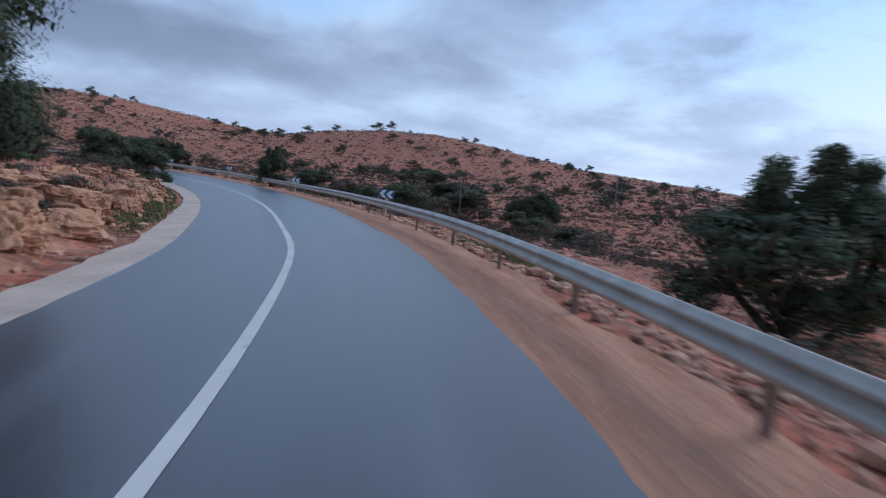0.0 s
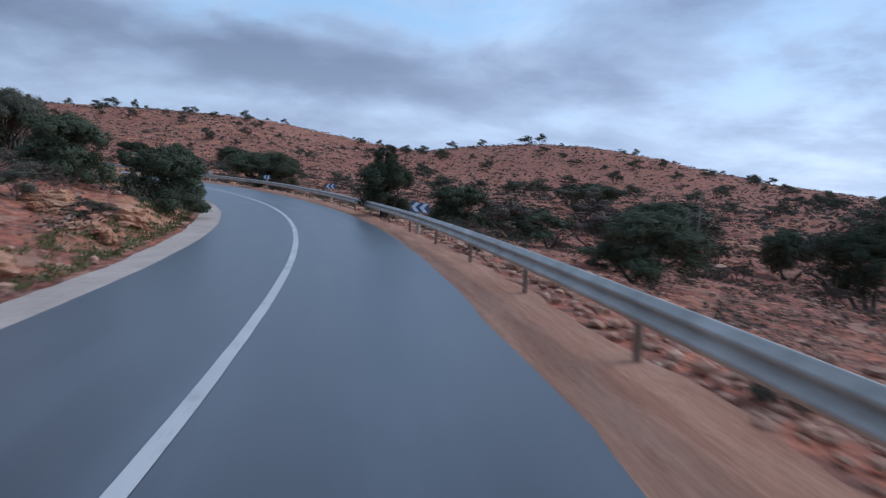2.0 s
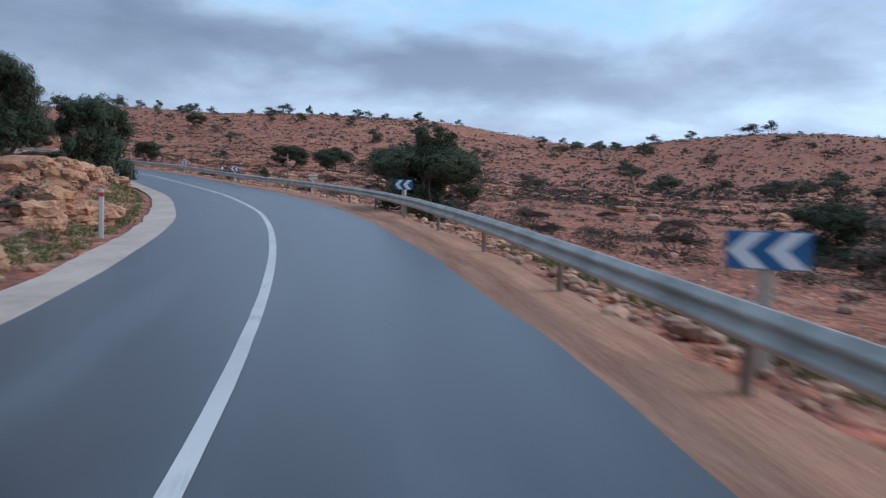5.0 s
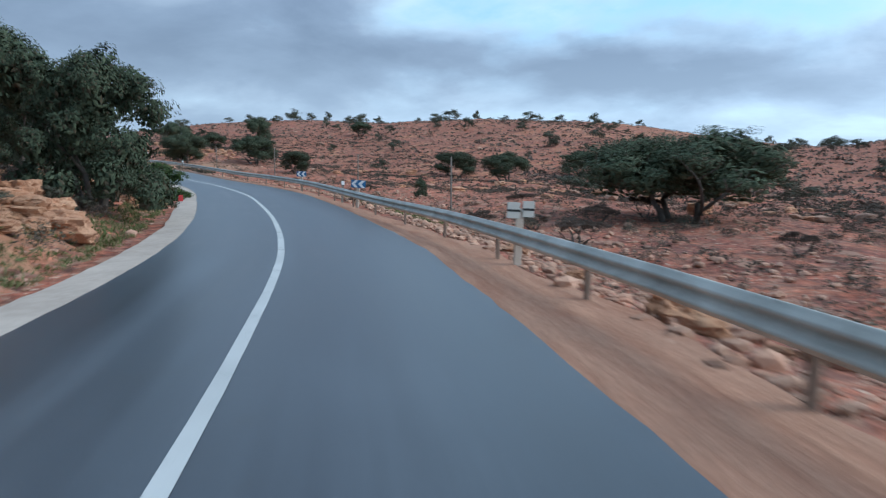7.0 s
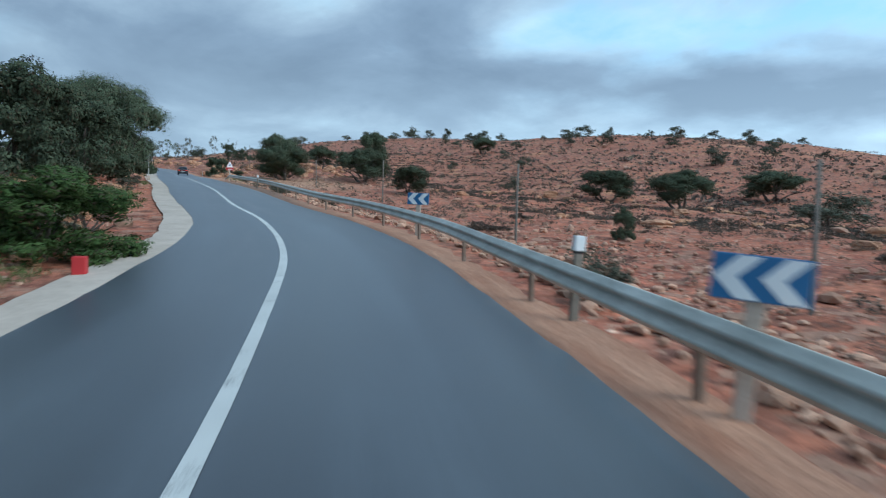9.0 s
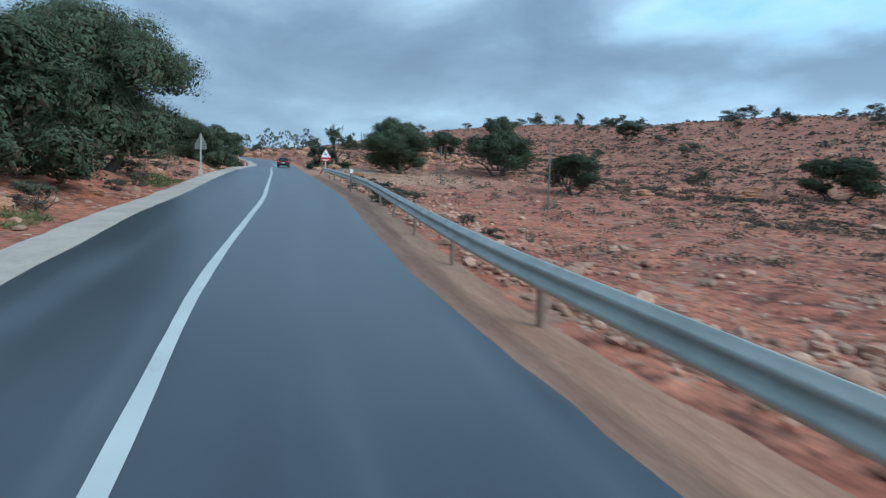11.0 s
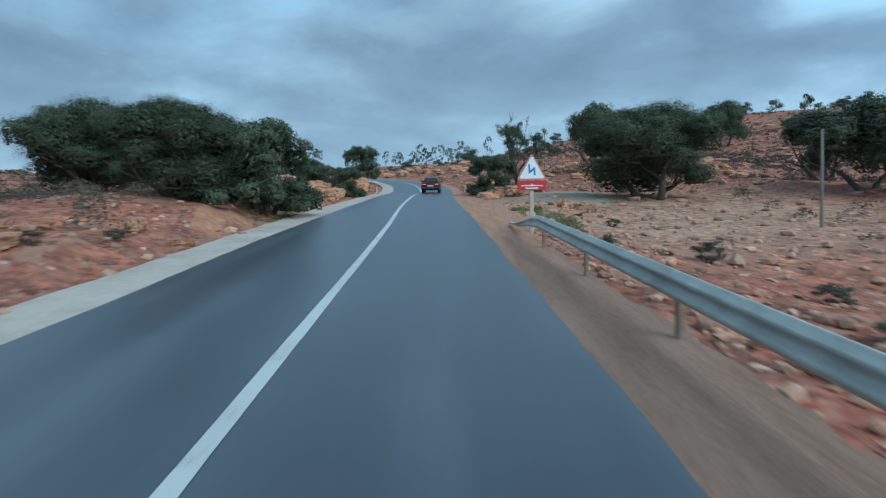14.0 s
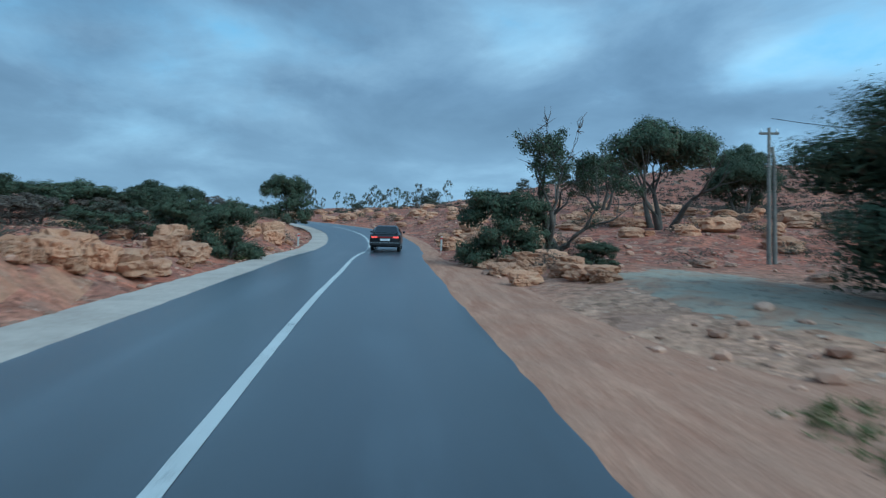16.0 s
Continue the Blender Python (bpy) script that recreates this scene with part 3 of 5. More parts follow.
def ground_height(x, y):
    """The land with its lumps, ledges and ruts; flat beneath the road."""
    x, y = np.ravel(np.asarray(x, float)), np.ravel(np.asarray(y, float))
    z = land(x, y)
    s, d, zr = road_at(x, y)
    rough = np.where(d < 0, smooth(-d, 3.8, 6.5), smooth(d, 4.8, 9.0))
    bay = smooth(s, 188, 196) * (1 - smooth(s, 214, 222)) * (1 - smooth(d, 13, 17)) * (d > 0)
    rough = rough * (1 - 0.8 * bay)
    lump = 0.30 * grain(x, y, 0.45, 3) + 0.16 * grain(x, y, 1.4, 5) + 0.10 * grain(x, y, 3.4, 8)
    away = smooth(np.abs(d), 15, 60)
    lump = lump * (1 + 0.8 * away) + away * (0.7 * grain(x, y, 0.12, 11))
    # rock ledges that follow the slopes
    ledge = np.abs(np.sin(z * 2.6 + 1.5 * grain(x, y, 0.08, 15))) ** 3
    return z + rough * (lump + 0.28 * away * ledge - 0.1)


gx = axis(-215, 42, 0.78, -3200, 3200)
gy = axis(-24, 178, 0.78, -3200, 3200)
GX, GY = np.meshgrid(gx, gy)
GZ = ground_height(GX, GY)
far_off = np.hypot(GX.ravel() + 80, GY.ravel() - 120)
GZ = GZ - 60 * smooth(far_off, 900, 3200)
idx = np.arange(GX.size).reshape(GX.shape)
gf = np.stack([idx[:-1, :-1], idx[:-1, 1:], idx[1:, 1:], idx[1:, :-1]], -1).reshape(-1, 4)
ground = mesh_part("ground", mesh_of("ground", np.stack([GX.ravel(), GY.ravel(), GZ], -1), gf, M_ground))
tagged(ground, "stony red earth hillside with ledges and dry litter", "ground", kind="structure")


def zat(x, y):
    return float(ground_height(x, y)[0])


EDGE_R = 3.1
# where the painted line strays from the middle
LINE_AT, LINE_D = [15, 20, 28, 44, 70, 85, 93, 104, 113, 119, 125, 134, 144, 155, 162, 182, 200, 215], [-0.03, -0.07, -0.06, 0.0, 0.0, -0.07, -0.03, -0.05, 0.0, 0.02, 0.04, 0.06, 0.05, 0.02, -0.05, -0.05, -0.05, 0.0]
# outer sides of the asphalt and of the concrete strip, along the road
EDGE_S, EDGE_D = [20, 28, 44, 52, 85, 92, 109, 117, 150, 190, 198, 212], [2.84, 2.90, 3.02, 3.08, 2.93, 3.02, 3.08, 3.14, 2.95, 2.90, 3.0, 3.12]
STRIP_S, STRIP_D = [10, 30, 42, 54, 92, 108, 122, 127, 132, 140, 151, 162, 176, 186, 206, 220], [-3.95, -4.05, -3.82, -3.9, -3.88, -3.7, -3.74, -3.55, -3.15, -3.10, -3.65, -3.85, -4.3, -4.45, -4.2, -4.0]
LEFT_S, LEFT_D = [10, 36, 50, 92, 118, 125, 129, 134, 142, 152, 160, 172, 186, 196, 206], [-2.95, -3.02, -2.85, -2.92, -2.80, -2.76, -2.45, -2.18, -2.20, -2.75, -2.87, -3.05, -3.22, -3.0, -2.82]


def rail_at(s):
    """Offset of the guardrail from the centre line."""
    return float(np.interp(s, [4, 24, 42, 55, 70, 82, 94, 104, 112, 122, 140, 161, 190], [3.95, 4.0, 3.85, 3.75, 3.9, 4.15, 4.2, 3.95, 3.65, 3.5, 3.6, 3.95, 3.8]))


END = float(LINE_S[-1]) - 1
tagged(mesh_part("road", ribbon(lambda s: float(np.interp(s, LEFT_S, LEFT_D)), lambda s: float(np.interp(s, EDGE_S, EDGE_D)), 0.0, 14, -24, END, 0.5, 0.05, 0.07, 0.0, 1, M_road, "road")),
       "worn blue-grey asphalt two-lane road with polished wheel tracks", "road", kind="structure")
tagged(mesh_part("centre_line", ribbon(lambda s: float(np.interp(s, LINE_AT, LINE_D)) - 0.077, lambda s: float(np.interp(s, LINE_AT, LINE_D)) + 0.077, 0.005, 3, -24, END, 0.5, 0.012, 0.012, 0.0, 2, M_line, "centre_line")),
       "solid white painted centre line, slightly worn", "road marking", kind="structure")


def verge_edge(s):
    """Outer side of the sandy verge; it opens out into the lay-by."""
    open_out = float(smooth(s, 186, 200) * (1 - smooth(s, 210, 222)))
    return rail_at(s) + 0.25 + 4.7 * open_out


tagged(mesh_part("verge", ribbon(EDGE_R - 0.32, verge_edge, -0.012, 8, -24, END, 0.5, 0.05, 0.28, 0.0, 4, M_shoulder, "verge")),
       "reddish compacted sand verge beside the asphalt", "verge", kind="structure")
tagged(mesh_part("pavement", ribbon(lambda s: float(np.interp(s, STRIP_S, STRIP_D)), lambda s: float(np.interp(s, LEFT_S, LEFT_D)) + 0.30, -0.010, 7, -24, END, 0.5, 0.13, 0.08, 0.0, 6, M_apron, "pavement")),
       "pale concrete edge strip with a ragged outer side", "kerb strip", kind="structure")


def on_road(s, d, lift=0.0):
    """World place of a point given along and across the road."""
    k = int(np.clip(np.searchsorted(LINE_S, s), 1, len(LINE_S) - 1))
    f = (s - LINE_S[k - 1]) / (LINE_S[k] - LINE_S[k - 1])
    p = LINE[k - 1] * (1 - f) + LINE[k] * f
    r = RIGHT[k - 1] * (1 - f) + RIGHT[k] * f
    return Vector((p[0] + r[0] * d, p[1] + r[1] * d, p[2] + lift + float(bank(s)) * min(4, max(-5, d - 1.2))))


def heading(s):
    """Degrees by which the road's way at s is turned from +y."""
    k = int(np.clip(np.searchsorted(LINE_S, s), 0, len(LINE_S) - 1))
    return math.degrees(math.atan2(-TANGENT[k, 0], TANGENT[k, 1]))


# ---- guardrail ----
W_BEAM = [(0.0, 0.155), (0.012, 0.150), (0.020, 0.132), (0.070, 0.100), (0.082, 0.080), (0.070, 0.058), (0.012, 0.022), (0.004, 0.0),
          (0.012, -0.022), (0.070, -0.058), (0.082, -0.080), (0.070, -0.100), (0.020, -0.132), (0.012, -0.150), (0.0, -0.155)]


def beam_mesh(s0, s1, fall=None):
    """A W-beam from s0 to s1, facing the road; fall gives the drop at each place."""
    ss = np.arange(s0, s1 + 0.26, 0.5)
    v, f = [], []
    n = len(W_BEAM)
    for i, s in enumerate(ss):
        for back in (0, 0.006):
            for a, b in W_BEAM:
                sink = fall(s) if fall else 0
                p = on_road(s, rail_at(s) - a + back + 0.25 * sink, 0.575 + b * (1 - 1.5 * sink) - sink)
                v.append(tuple(p))
        k = i * 2 * n
        if i:
            for j in range(n - 1):
                f.append((k + j, k + j + 1, k + j + 1 - 2 * n, k + j - 2 * n))
                f.append((k + n + j + 1, k + n + j, k + n + j - 2 * n, k + n + j + 1 - 2 * n))
            f.append((k, k - 2 * n, k - n, k + n))
            f.append((k + n - 1, k + 2 * n - 1, k - 1, k - n - 1))
    return mesh_of("beam", v, f, M_steel)


RAIL_END = 189.9
rail = new("guardrail")
tagged(rail, "galvanised steel guardrail on posts along the verge", "guardrail")
for k, s in enumerate(np.arange(-22, RAIL_END - 3, 4.0)):
    last = s + 4.0 > RAIL_END - 7
    e = min(s + 4.06, RAIL_END)
    mesh_part("beam", beam_mesh(s, e, (lambda q: 0.50 * float(smooth(q, RAIL_END - 6.5, RAIL_END))) if last else None), rail)
post_mesh = None
for s in np.arange(-20, RAIL_END - 3.0, 4.0):
    if post_mesh is None:
        bm = bmesh.new()
        box(bm, -0.03, 0.03, -0.05, 0.05, -0.7, 0.70, 0.006)
        box(bm, -0.10, -0.02, -0.045, 0.045, 0.46, 0.68, 0.006)
        pm = part("post", bm, M_post, rail)
        post_mesh = pm.data
    else:
        pm = mesh_part("post", post_mesh, rail)
    p = on_road(s, rail_at(s) + 0.11, 0)
    pm.matrix_basis = pose(p.x, p.y, p.z + random.uniform(-0.015, 0.015), random.uniform(-1.5, 1.5), random.uniform(-1.5, 1.5), heading(s))


# ---- rocks ----
def rock_mesh(name, seed, mat, subdiv=2, strata=0.5, block=0.35):
    """A weathered block about 1 m across: faceted, with bedding ledges."""
    bm = bmesh.new()
    bmesh.ops.create_icosphere(bm, subdivisions=subdiv, radius=0.5)
    r = random.Random(seed)
    off = Vector((r.uniform(0, 50), r.uniform(0, 50), r.uniform(0, 50)))
    for v in bm.verts:
        c = v.co.copy()
        m = max(abs(c.x), abs(c.y), abs(c.z))
        c = c.lerp(c / (m + 1e-6) * 0.42, block)
        n = noise.noise(c * 1.7 + off)
        near = noise.voronoi(c * 2.6 + off)[0]
        crack = max(0.0, 1 - (near[1] - near[0]) * 5)
        c *= 1 + 0.40 * n + 0.16 * noise.noise(c * 5 + off) + 0.07 * noise.noise(c * 12 + off) - 0.16 * crack
        step = 0.22
        q = math.floor(c.z / step + 0.5) * step
        c.z = c.z * (1 - strata) + q * strata
        w = 1 + 0.05 * math.sin(c.z * 17 + seed) + 0.05 * noise.noise((c.x * 2, c.y * 2, c.z * 9 + seed))
        c.x, c.y = c.x * w, c.y * w
        v.co = c
    me = bpy.data.meshes.new(name)
    bm.to_mesh(me)
    bm.free()
    me.materials.append(mat)
    return me


BOULDERS = [rock_mesh("boulder", k, M_rock, 4, 0.28, 0.5) for k in range(8)]
FAR_ROCKS = [rock_mesh("boulder", 80 + k, M_rock, 3, 0.3, 0.5) for k in range(5)]
STONES = [rock_mesh("stone", 20 + k, M_stone, 3, 0.3, 0.3) for k in range(5)]


def put_rock(x, y, w, h, turn, name="boulder", label="", group="", pool=None, sink=0.22, z=None, rnd=random):
    me = (pool or BOULDERS)[rnd.randrange(len(pool or BOULDERS))]
    ob = new(name, me)
    base = zat(x, y) if z is None else z
    ob.matrix_basis = Matrix.LocRotScale((x, y, base + h * (0.5 - sink)), Euler((rnd.uniform(-0.15, 0.15), rnd.uniform(-0.15, 0.15), turn)), (w, w * rnd.uniform(0.6, 1.0), h))
    tagged(ob, label or "ochre weathered limestone block half sunk in red earth", "rock", group or "rocks beside the road")
    return ob


def rock_run(s0, s1, d0, d1, count, w0, w1, seed, tall=0.7, label="", pool=None, name="boulder"):
    r = random.Random(seed)
    for _ in range(count):
        s, d = r.uniform(s0, s1), r.uniform(d0, d1)
        w = r.uniform(w0, w1)
        p = on_road(s, d)
        put_rock(p.x, p.y, w, w * tall * r.uniform(0.6, 1.1), r.uniform(0, 6.28), name, label, "", pool, 0.25, None, r)


# outcrop beside the left edge at the start, and further along the bank
rock_run(6, 34, -8.6, -5.2, 54, 0.5, 1.8, 1, 0.75, "orange layered limestone ledge in the cut bank")
rock_run(30, 50, -9.5, -4.9, 34, 0.4, 1.5, 3, 0.6, "orange limestone ledge in the cut bank")
rock_run(74, 110, -8.5, -4.9, 66, 0.4, 1.7, 4, 0.7, "orange layered limestone ledge in the cut bank")
rock_run(118, 186, -9.5, -4.7, 60, 0.25, 1.0, 6, 0.6, "pale ochre limestone block on the bank")
rock_run(196, 236, -8.5, -4.9, 66, 0.4, 1.7, 7, 0.75, "sandy orange limestone ledge in the cut bank")
rock_run(196.5, 200.2, 7.0, 8.8, 7, 0.3, 0.85, 19, 0.7, "orange limestone boulder beside the tree")
rock_run(209.5, 218, 5.2, 7.8, 20, 0.5, 1.9, 9, 0.5, "flat sandy limestone slab beside the verge")
rock_run(222, 244, 4.9, 11, 24, 0.6, 2.0, 10, 0.6, "pinkish limestone ledge above the verge")
rock_run(20, 188, 5.2, 9.5, 60, 0.2, 0.6, 11, 0.55, "pale limestone cobble below the guardrail", STONES, "stone")
rock_run(84, 106, 5.0, 7.5, 16, 0.35, 0.9, 12, 0.55, "orange limestone block below the guardrail")
rock_run(128, 200, 9, 24, 34, 0.2, 0.55, 13, 0.6, "pinkish limestone block on the red earth", STONES, "stone")
rock_run(190, 215, 12, 26, 20, 0.4, 1.1, 15, 0.6, "pinkish limestone block on the red earth", STONES, "stone")


def scatter(count, seed, pick):
    """Random places in the plan that pick() accepts: arrays x, y, s, d."""
    r = np.random.RandomState(seed)
    xs, ys = [], []
    got = 0
    while got < count:
        x, y = r.uniform(-430, 200, 20000), r.uniform(-20, 440, 20000)
        s, d, _ = road_at(x, y)
        k = pick(x, y, s, d, r)
        xs.append(x[k])
        ys.append(y[k])
        got += k.sum()
    return np.concatenate(xs)[:count], np.concatenate(ys)[:count]


def heaps(name, meshes, x, y, size, seed, flat=0.6, sink=0.2):
    """Many copies of small meshes joined into one."""
    r = np.random.RandomState(seed)
    z = ground_height(x, y)
    packs = []
    for me in meshes:
        v = np.empty(len(me.vertices) * 3)
        me.vertices.foreach_get("co", v)
        packs.append((v.reshape(-1, 3), [tuple(p.vertices) for p in me.polygons]))
    V, Fc, base = [], [], 0
    for i in range(len(x)):
        v, f = packs[r.randint(len(packs))]
        a = r.uniform(0, 6.28)
        sc = size[i] * np.array([1, r.uniform(0.6, 1), flat * r.uniform(0.7, 1.2)])
        w = v * sc
        w = np.stack([w[:, 0] * math.cos(a) - w[:, 1] * math.sin(a) + x[i], w[:, 0] * math.sin(a) + w[:, 1] * math.cos(a) + y[i], w[:, 2] + z[i] + size[i] * flat * (0.5 - sink)], -1)
        V.append(w)
        Fc += [tuple(q + base for q in p) for p in f]
        base += len(v)
    return mesh_of(name, np.vstack(V), Fc, meshes[0].materials[0], False)


def ledges():
    """The farther outcrops, too many to tell apart."""
    r = np.random.RandomState(41)
    places = []
    for s0, s1, d0, d1, count in ((14, 36, -14, -8, 26), (80, 112, -15, -8, 30), (128, 190, -16, -8, 40), (200, 240, -16, -8, 36), (236, 280, 5, 34, 150), (60, 200, 26, 60, 130), (222, 245, 9, 30, 60)):
        places += [on_road(r.uniform(s0, s1), r.uniform(d0, d1)) for _ in range(count)]
    x, y = np.array([p.x for p in places]), np.array([p.y for p in places])
    return heaps("rock_ledges", FAR_ROCKS, x, y, r.gamma(3.0, 0.26, len(x)) + 0.3, 42, 0.5, 0.25)


rl = np.random.RandomState(43)
FIELD = [rock_mesh("stone", 120 + k, M_stone, 2, 0.3, 0.4) for k in range(6)]
spots = [on_road(rl.uniform(95, 205) if k % 3 == 0 else rl.uniform(96, 142), 6.5 + abs(rl.normal(0, 7))) for k in range(1100)]
tagged(mesh_part("field_stones", heaps("field_stones", FIELD, np.array([p.x for p in spots]), np.array([p.y for p in spots]), rl.gamma(2.0, 0.075, len(spots)) + 0.08, 44, 0.6, 0.25)), "pinkish stones strewn over the bare red earth", "stones", kind="stuff")
tagged(mesh_part("rock_ledges", ledges()), "broken pinkish limestone ledges on the slopes", "rocks", kind="stuff")
PEBBLE = [rock_mesh("pebble", 40 + k, M_stone, 1, 0.2, 0.3) for k in range(6)]


def near_right(x, y, s, d, r):
    edge = np.where(d > 0, (d > 4.3) & (d < 34), (d < -4.1) & (d > -18))
    return edge & (s > -5) & (s < 262) & (r.uniform(size=len(x)) < np.exp(-(np.abs(d) - 4.3) / 8)) & ~((d > 4) & (d < 8.5) & (s > 191) & (s < 212)) & ~((d > 4) & (d < 13) & (s > 200) & (s < 213))


x, y = scatter(6500, 5, near_right)
bx = [on_road(random.uniform(186, 203), 4.6 + abs(random.gauss(0, 4.5))) for _ in range(250)]
x, y = np.concatenate([x, [b.x for b in bx]]), np.concatenate([y, [b.y for b in bx]])
rs = np.random.RandomState(6)
tagged(mesh_part("loose_stones", heaps("loose_stones", PEBBLE, x, y, rs.gamma(1.6, 0.09, len(x)) + 0.04, 7, 0.55, 0.25)), "scattered pale and reddish limestone rubble", "stones", kind="stuff")


rb = np.random.RandomState(61)
bs = np.concatenate([rb.uniform(-2, 192, 5200), rb.uniform(96, 142, 2600)])
bd = 4.25 + np.abs(rb.normal(0, 1.7, 7800)) * np.where(np.arange(7800) < 5200, 1.0, 2.6) + 0.25 * grain(bs, bs * 0, 0.6, 62)
bp = [on_road(a, b) for a, b in zip(bs, bd)]
tagged(mesh_part("bank_rubble", heaps("bank_rubble", PEBBLE, np.array([b.x for b in bp]), np.array([b.y for b in bp]), rb.gamma(2.0, 0.052, 7800) + 0.04, 63, 0.6, 0.3)),
       "orange and pale rubble spilling down below the guardrail", "rubble", kind="stuff")


def far_slope(x, y, s, d, r):
    return (np.abs(d) > 28) & (r.uniform(size=len(x)) < 0.2 + 0.8 * (grain(x, y, 0.06, 31) > 0.0)) & (r.uniform(size=len(x)) < np.exp(-np.hypot(x + 80, y - 110) / 170))


PEBBLE_FAR = [rock_mesh("pebble_far", 60 + k, M_stone, 1, 0.4, 0.4) for k in range(3)]
x, y = scatter(3000, 8, far_slope)
tagged(mesh_part("hillside_rocks", heaps("hillside_rocks", PEBBLE_FAR, x, y, rs.gamma(2.5, 0.22, len(x)) + 0.25, 9, 0.5)), "limestone outcrops dotted over the red hillside", "rocks", kind="stuff")


# ---- plants ----
def tussocks(name, mat, x, y, radius, blades, leaf, seed, height=0.7, upright=0.3, aspect=0.5):
    """Low round scrub bushes, joined."""
    r = np.random.RandomState(seed)
    z = ground_height(x, y)
    n = len(x)
    k = blades
    a = r.uniform(0, 2 * math.pi, (n, k))
    q = np.sqrt(r.uniform(0, 1, (n, k)))
    h = np.sqrt(np.clip(1 - q ** 2, 0, 1)) * r.uniform(0.35, 1.05, (n, k))
    rad = radius[:, None]
    lop = 1 + 0.35 * np.sin(a * 2 + r.uniform(0, 6, (n, 1))) + 0.2 * np.sin(a * 3 + r.uniform(0, 6, (n, 1)))
    c = np.stack([x[:, None] + np.cos(a) * q * rad * lop, y[:, None] + np.sin(a) * q * rad * lop, z[:, None] + h * rad * height * 1.5 + 0.02], -1).reshape(-1, 3)
    v, f = quads(c, np.repeat(radius * leaf, k), r, upright, aspect)
    return mesh_of(name, v, f, mat, False)


def scrub_far(x, y, s, d, r):
    return (np.where(d > 0, d > 70, d < -40)) & (r.uniform(size=len(x)) < np.exp(-np.hypot(x + 80, y - 120) / 165))


def scrub_near(x, y, s, d, r):
    return (np.where(d > 0, (d > 5.6) & (d < 45), (d < -5.0) & (d > -26))) & (s > -10) & (s < 265) & (r.uniform(size=len(x)) < np.exp(-(np.abs(d) - 6) / 26) * np.where((d > 0) & (s > 130) & (s < 205), 0.3, 1.0)) & ~((d > 4) & (d < 14) & (s > 192) & (s < 212))


def scrub_mid(x, y, s, d, r):
    return (np.where(d > 0, (d > 13) & (d < 85), (d < -12) & (d > -50))) & (s > -10) & (s < 275) & (r.uniform(size=len(x)) < np.where((d > 0) & (d < 26) & (s > 105), np.where(s > 188, 0.02, 0.30), 0.72 + 0.28 * np.sign(grain(x, y, 0.10, 71))) * np.exp(-np.abs(d) / 60))


def scrub_high(x, y, s, d, r):
    return scrub_mid(x, y, s, d, r) & (np.abs(d) > 34)


def scrub_low(x, y, s, d, r):
    return scrub_mid(x, y, s, d, r) & (np.abs(d) < 36)


x, y = scatter(6500, 9, scrub_low)
tagged(mesh_part("cushion_plants", tussocks("cushion_plants", M_tuft, x, y, np.minimum(rs.gamma(4, 0.055, len(x)) + 0.10, 0.45), 44, 0.19, 29, 0.6, 0.2, 0.35)), "low dark cushion plants on the red slope below the road", "scrub", kind="stuff")
x, y = scatter(13000, 10, scrub_high)
tagged(mesh_part("cushion_scrub", tussocks("cushion_scrub", M_tuft, x, y, np.minimum(rs.gamma(4, 0.07, len(x)) + 0.14, 0.6), 18, 0.28, 19, 0.5, 0.2, 0.4)), "low dark cushion plants dotted over the red slope", "scrub", kind="stuff")
x, y = scatter(30000, 11, scrub_far)
tagged(mesh_part("hillside_scrub", tussocks("hillside_scrub", M_scrub, x, y, rs.gamma(3, 0.10, len(x)) + 0.16, 7, 0.52, 12, 0.5)), "low brown-green scrub dotted over the hillside", "scrub", kind="stuff")
x, y = scatter(800, 13, scrub_near)
tagged(mesh_part("dry_scrub", tussocks("dry_scrub", M_scrub, x, y, np.minimum(rs.gamma(3, 0.11, len(x)) + 0.14, 0.65), 170, 0.10, 14, 0.75, 0.3, 0.28)), "dry brown scrub tufts on stony ground", "scrub", kind="stuff")
x, y = scatter(460, 15, scrub_near)
tagged(mesh_part("grey_scrub", tussocks("grey_scrub", M_leaf_grey, x, y, np.minimum(rs.gamma(3, 0.12, len(x)) + 0.16, 0.65), 240, 0.07, 16, 0.8)), "grey-green cushion plants beside the road", "scrub", kind="stuff")


def grass_place(x, y, s, d, r):
    left = (d < -4.25) & (d > -5.7) & (grain(s * 1.0, d * 0 + 3.0, 0.25, 51) > np.where(s > 125, 0.2, -0.2))
    right = (s < 199) & (d > 5.0) & (d < 6.4) & (grain(s * 1.0, d * 0 + 9.0, 0.2, 53) > 0.22)
    return (left | right) & (s > -2) & (s < 246)


x, y = scatter(4200, 17, grass_place)
tagged(mesh_part("verge_grass", tussocks("verge_grass", M_grass, x, y, rs.gamma(3, 0.03, len(x)) + 0.05, 26, 0.55, 18, 0.40, 0.95, 0.10)), "short green and straw grass along the edge strips", "grass", kind="stuff")


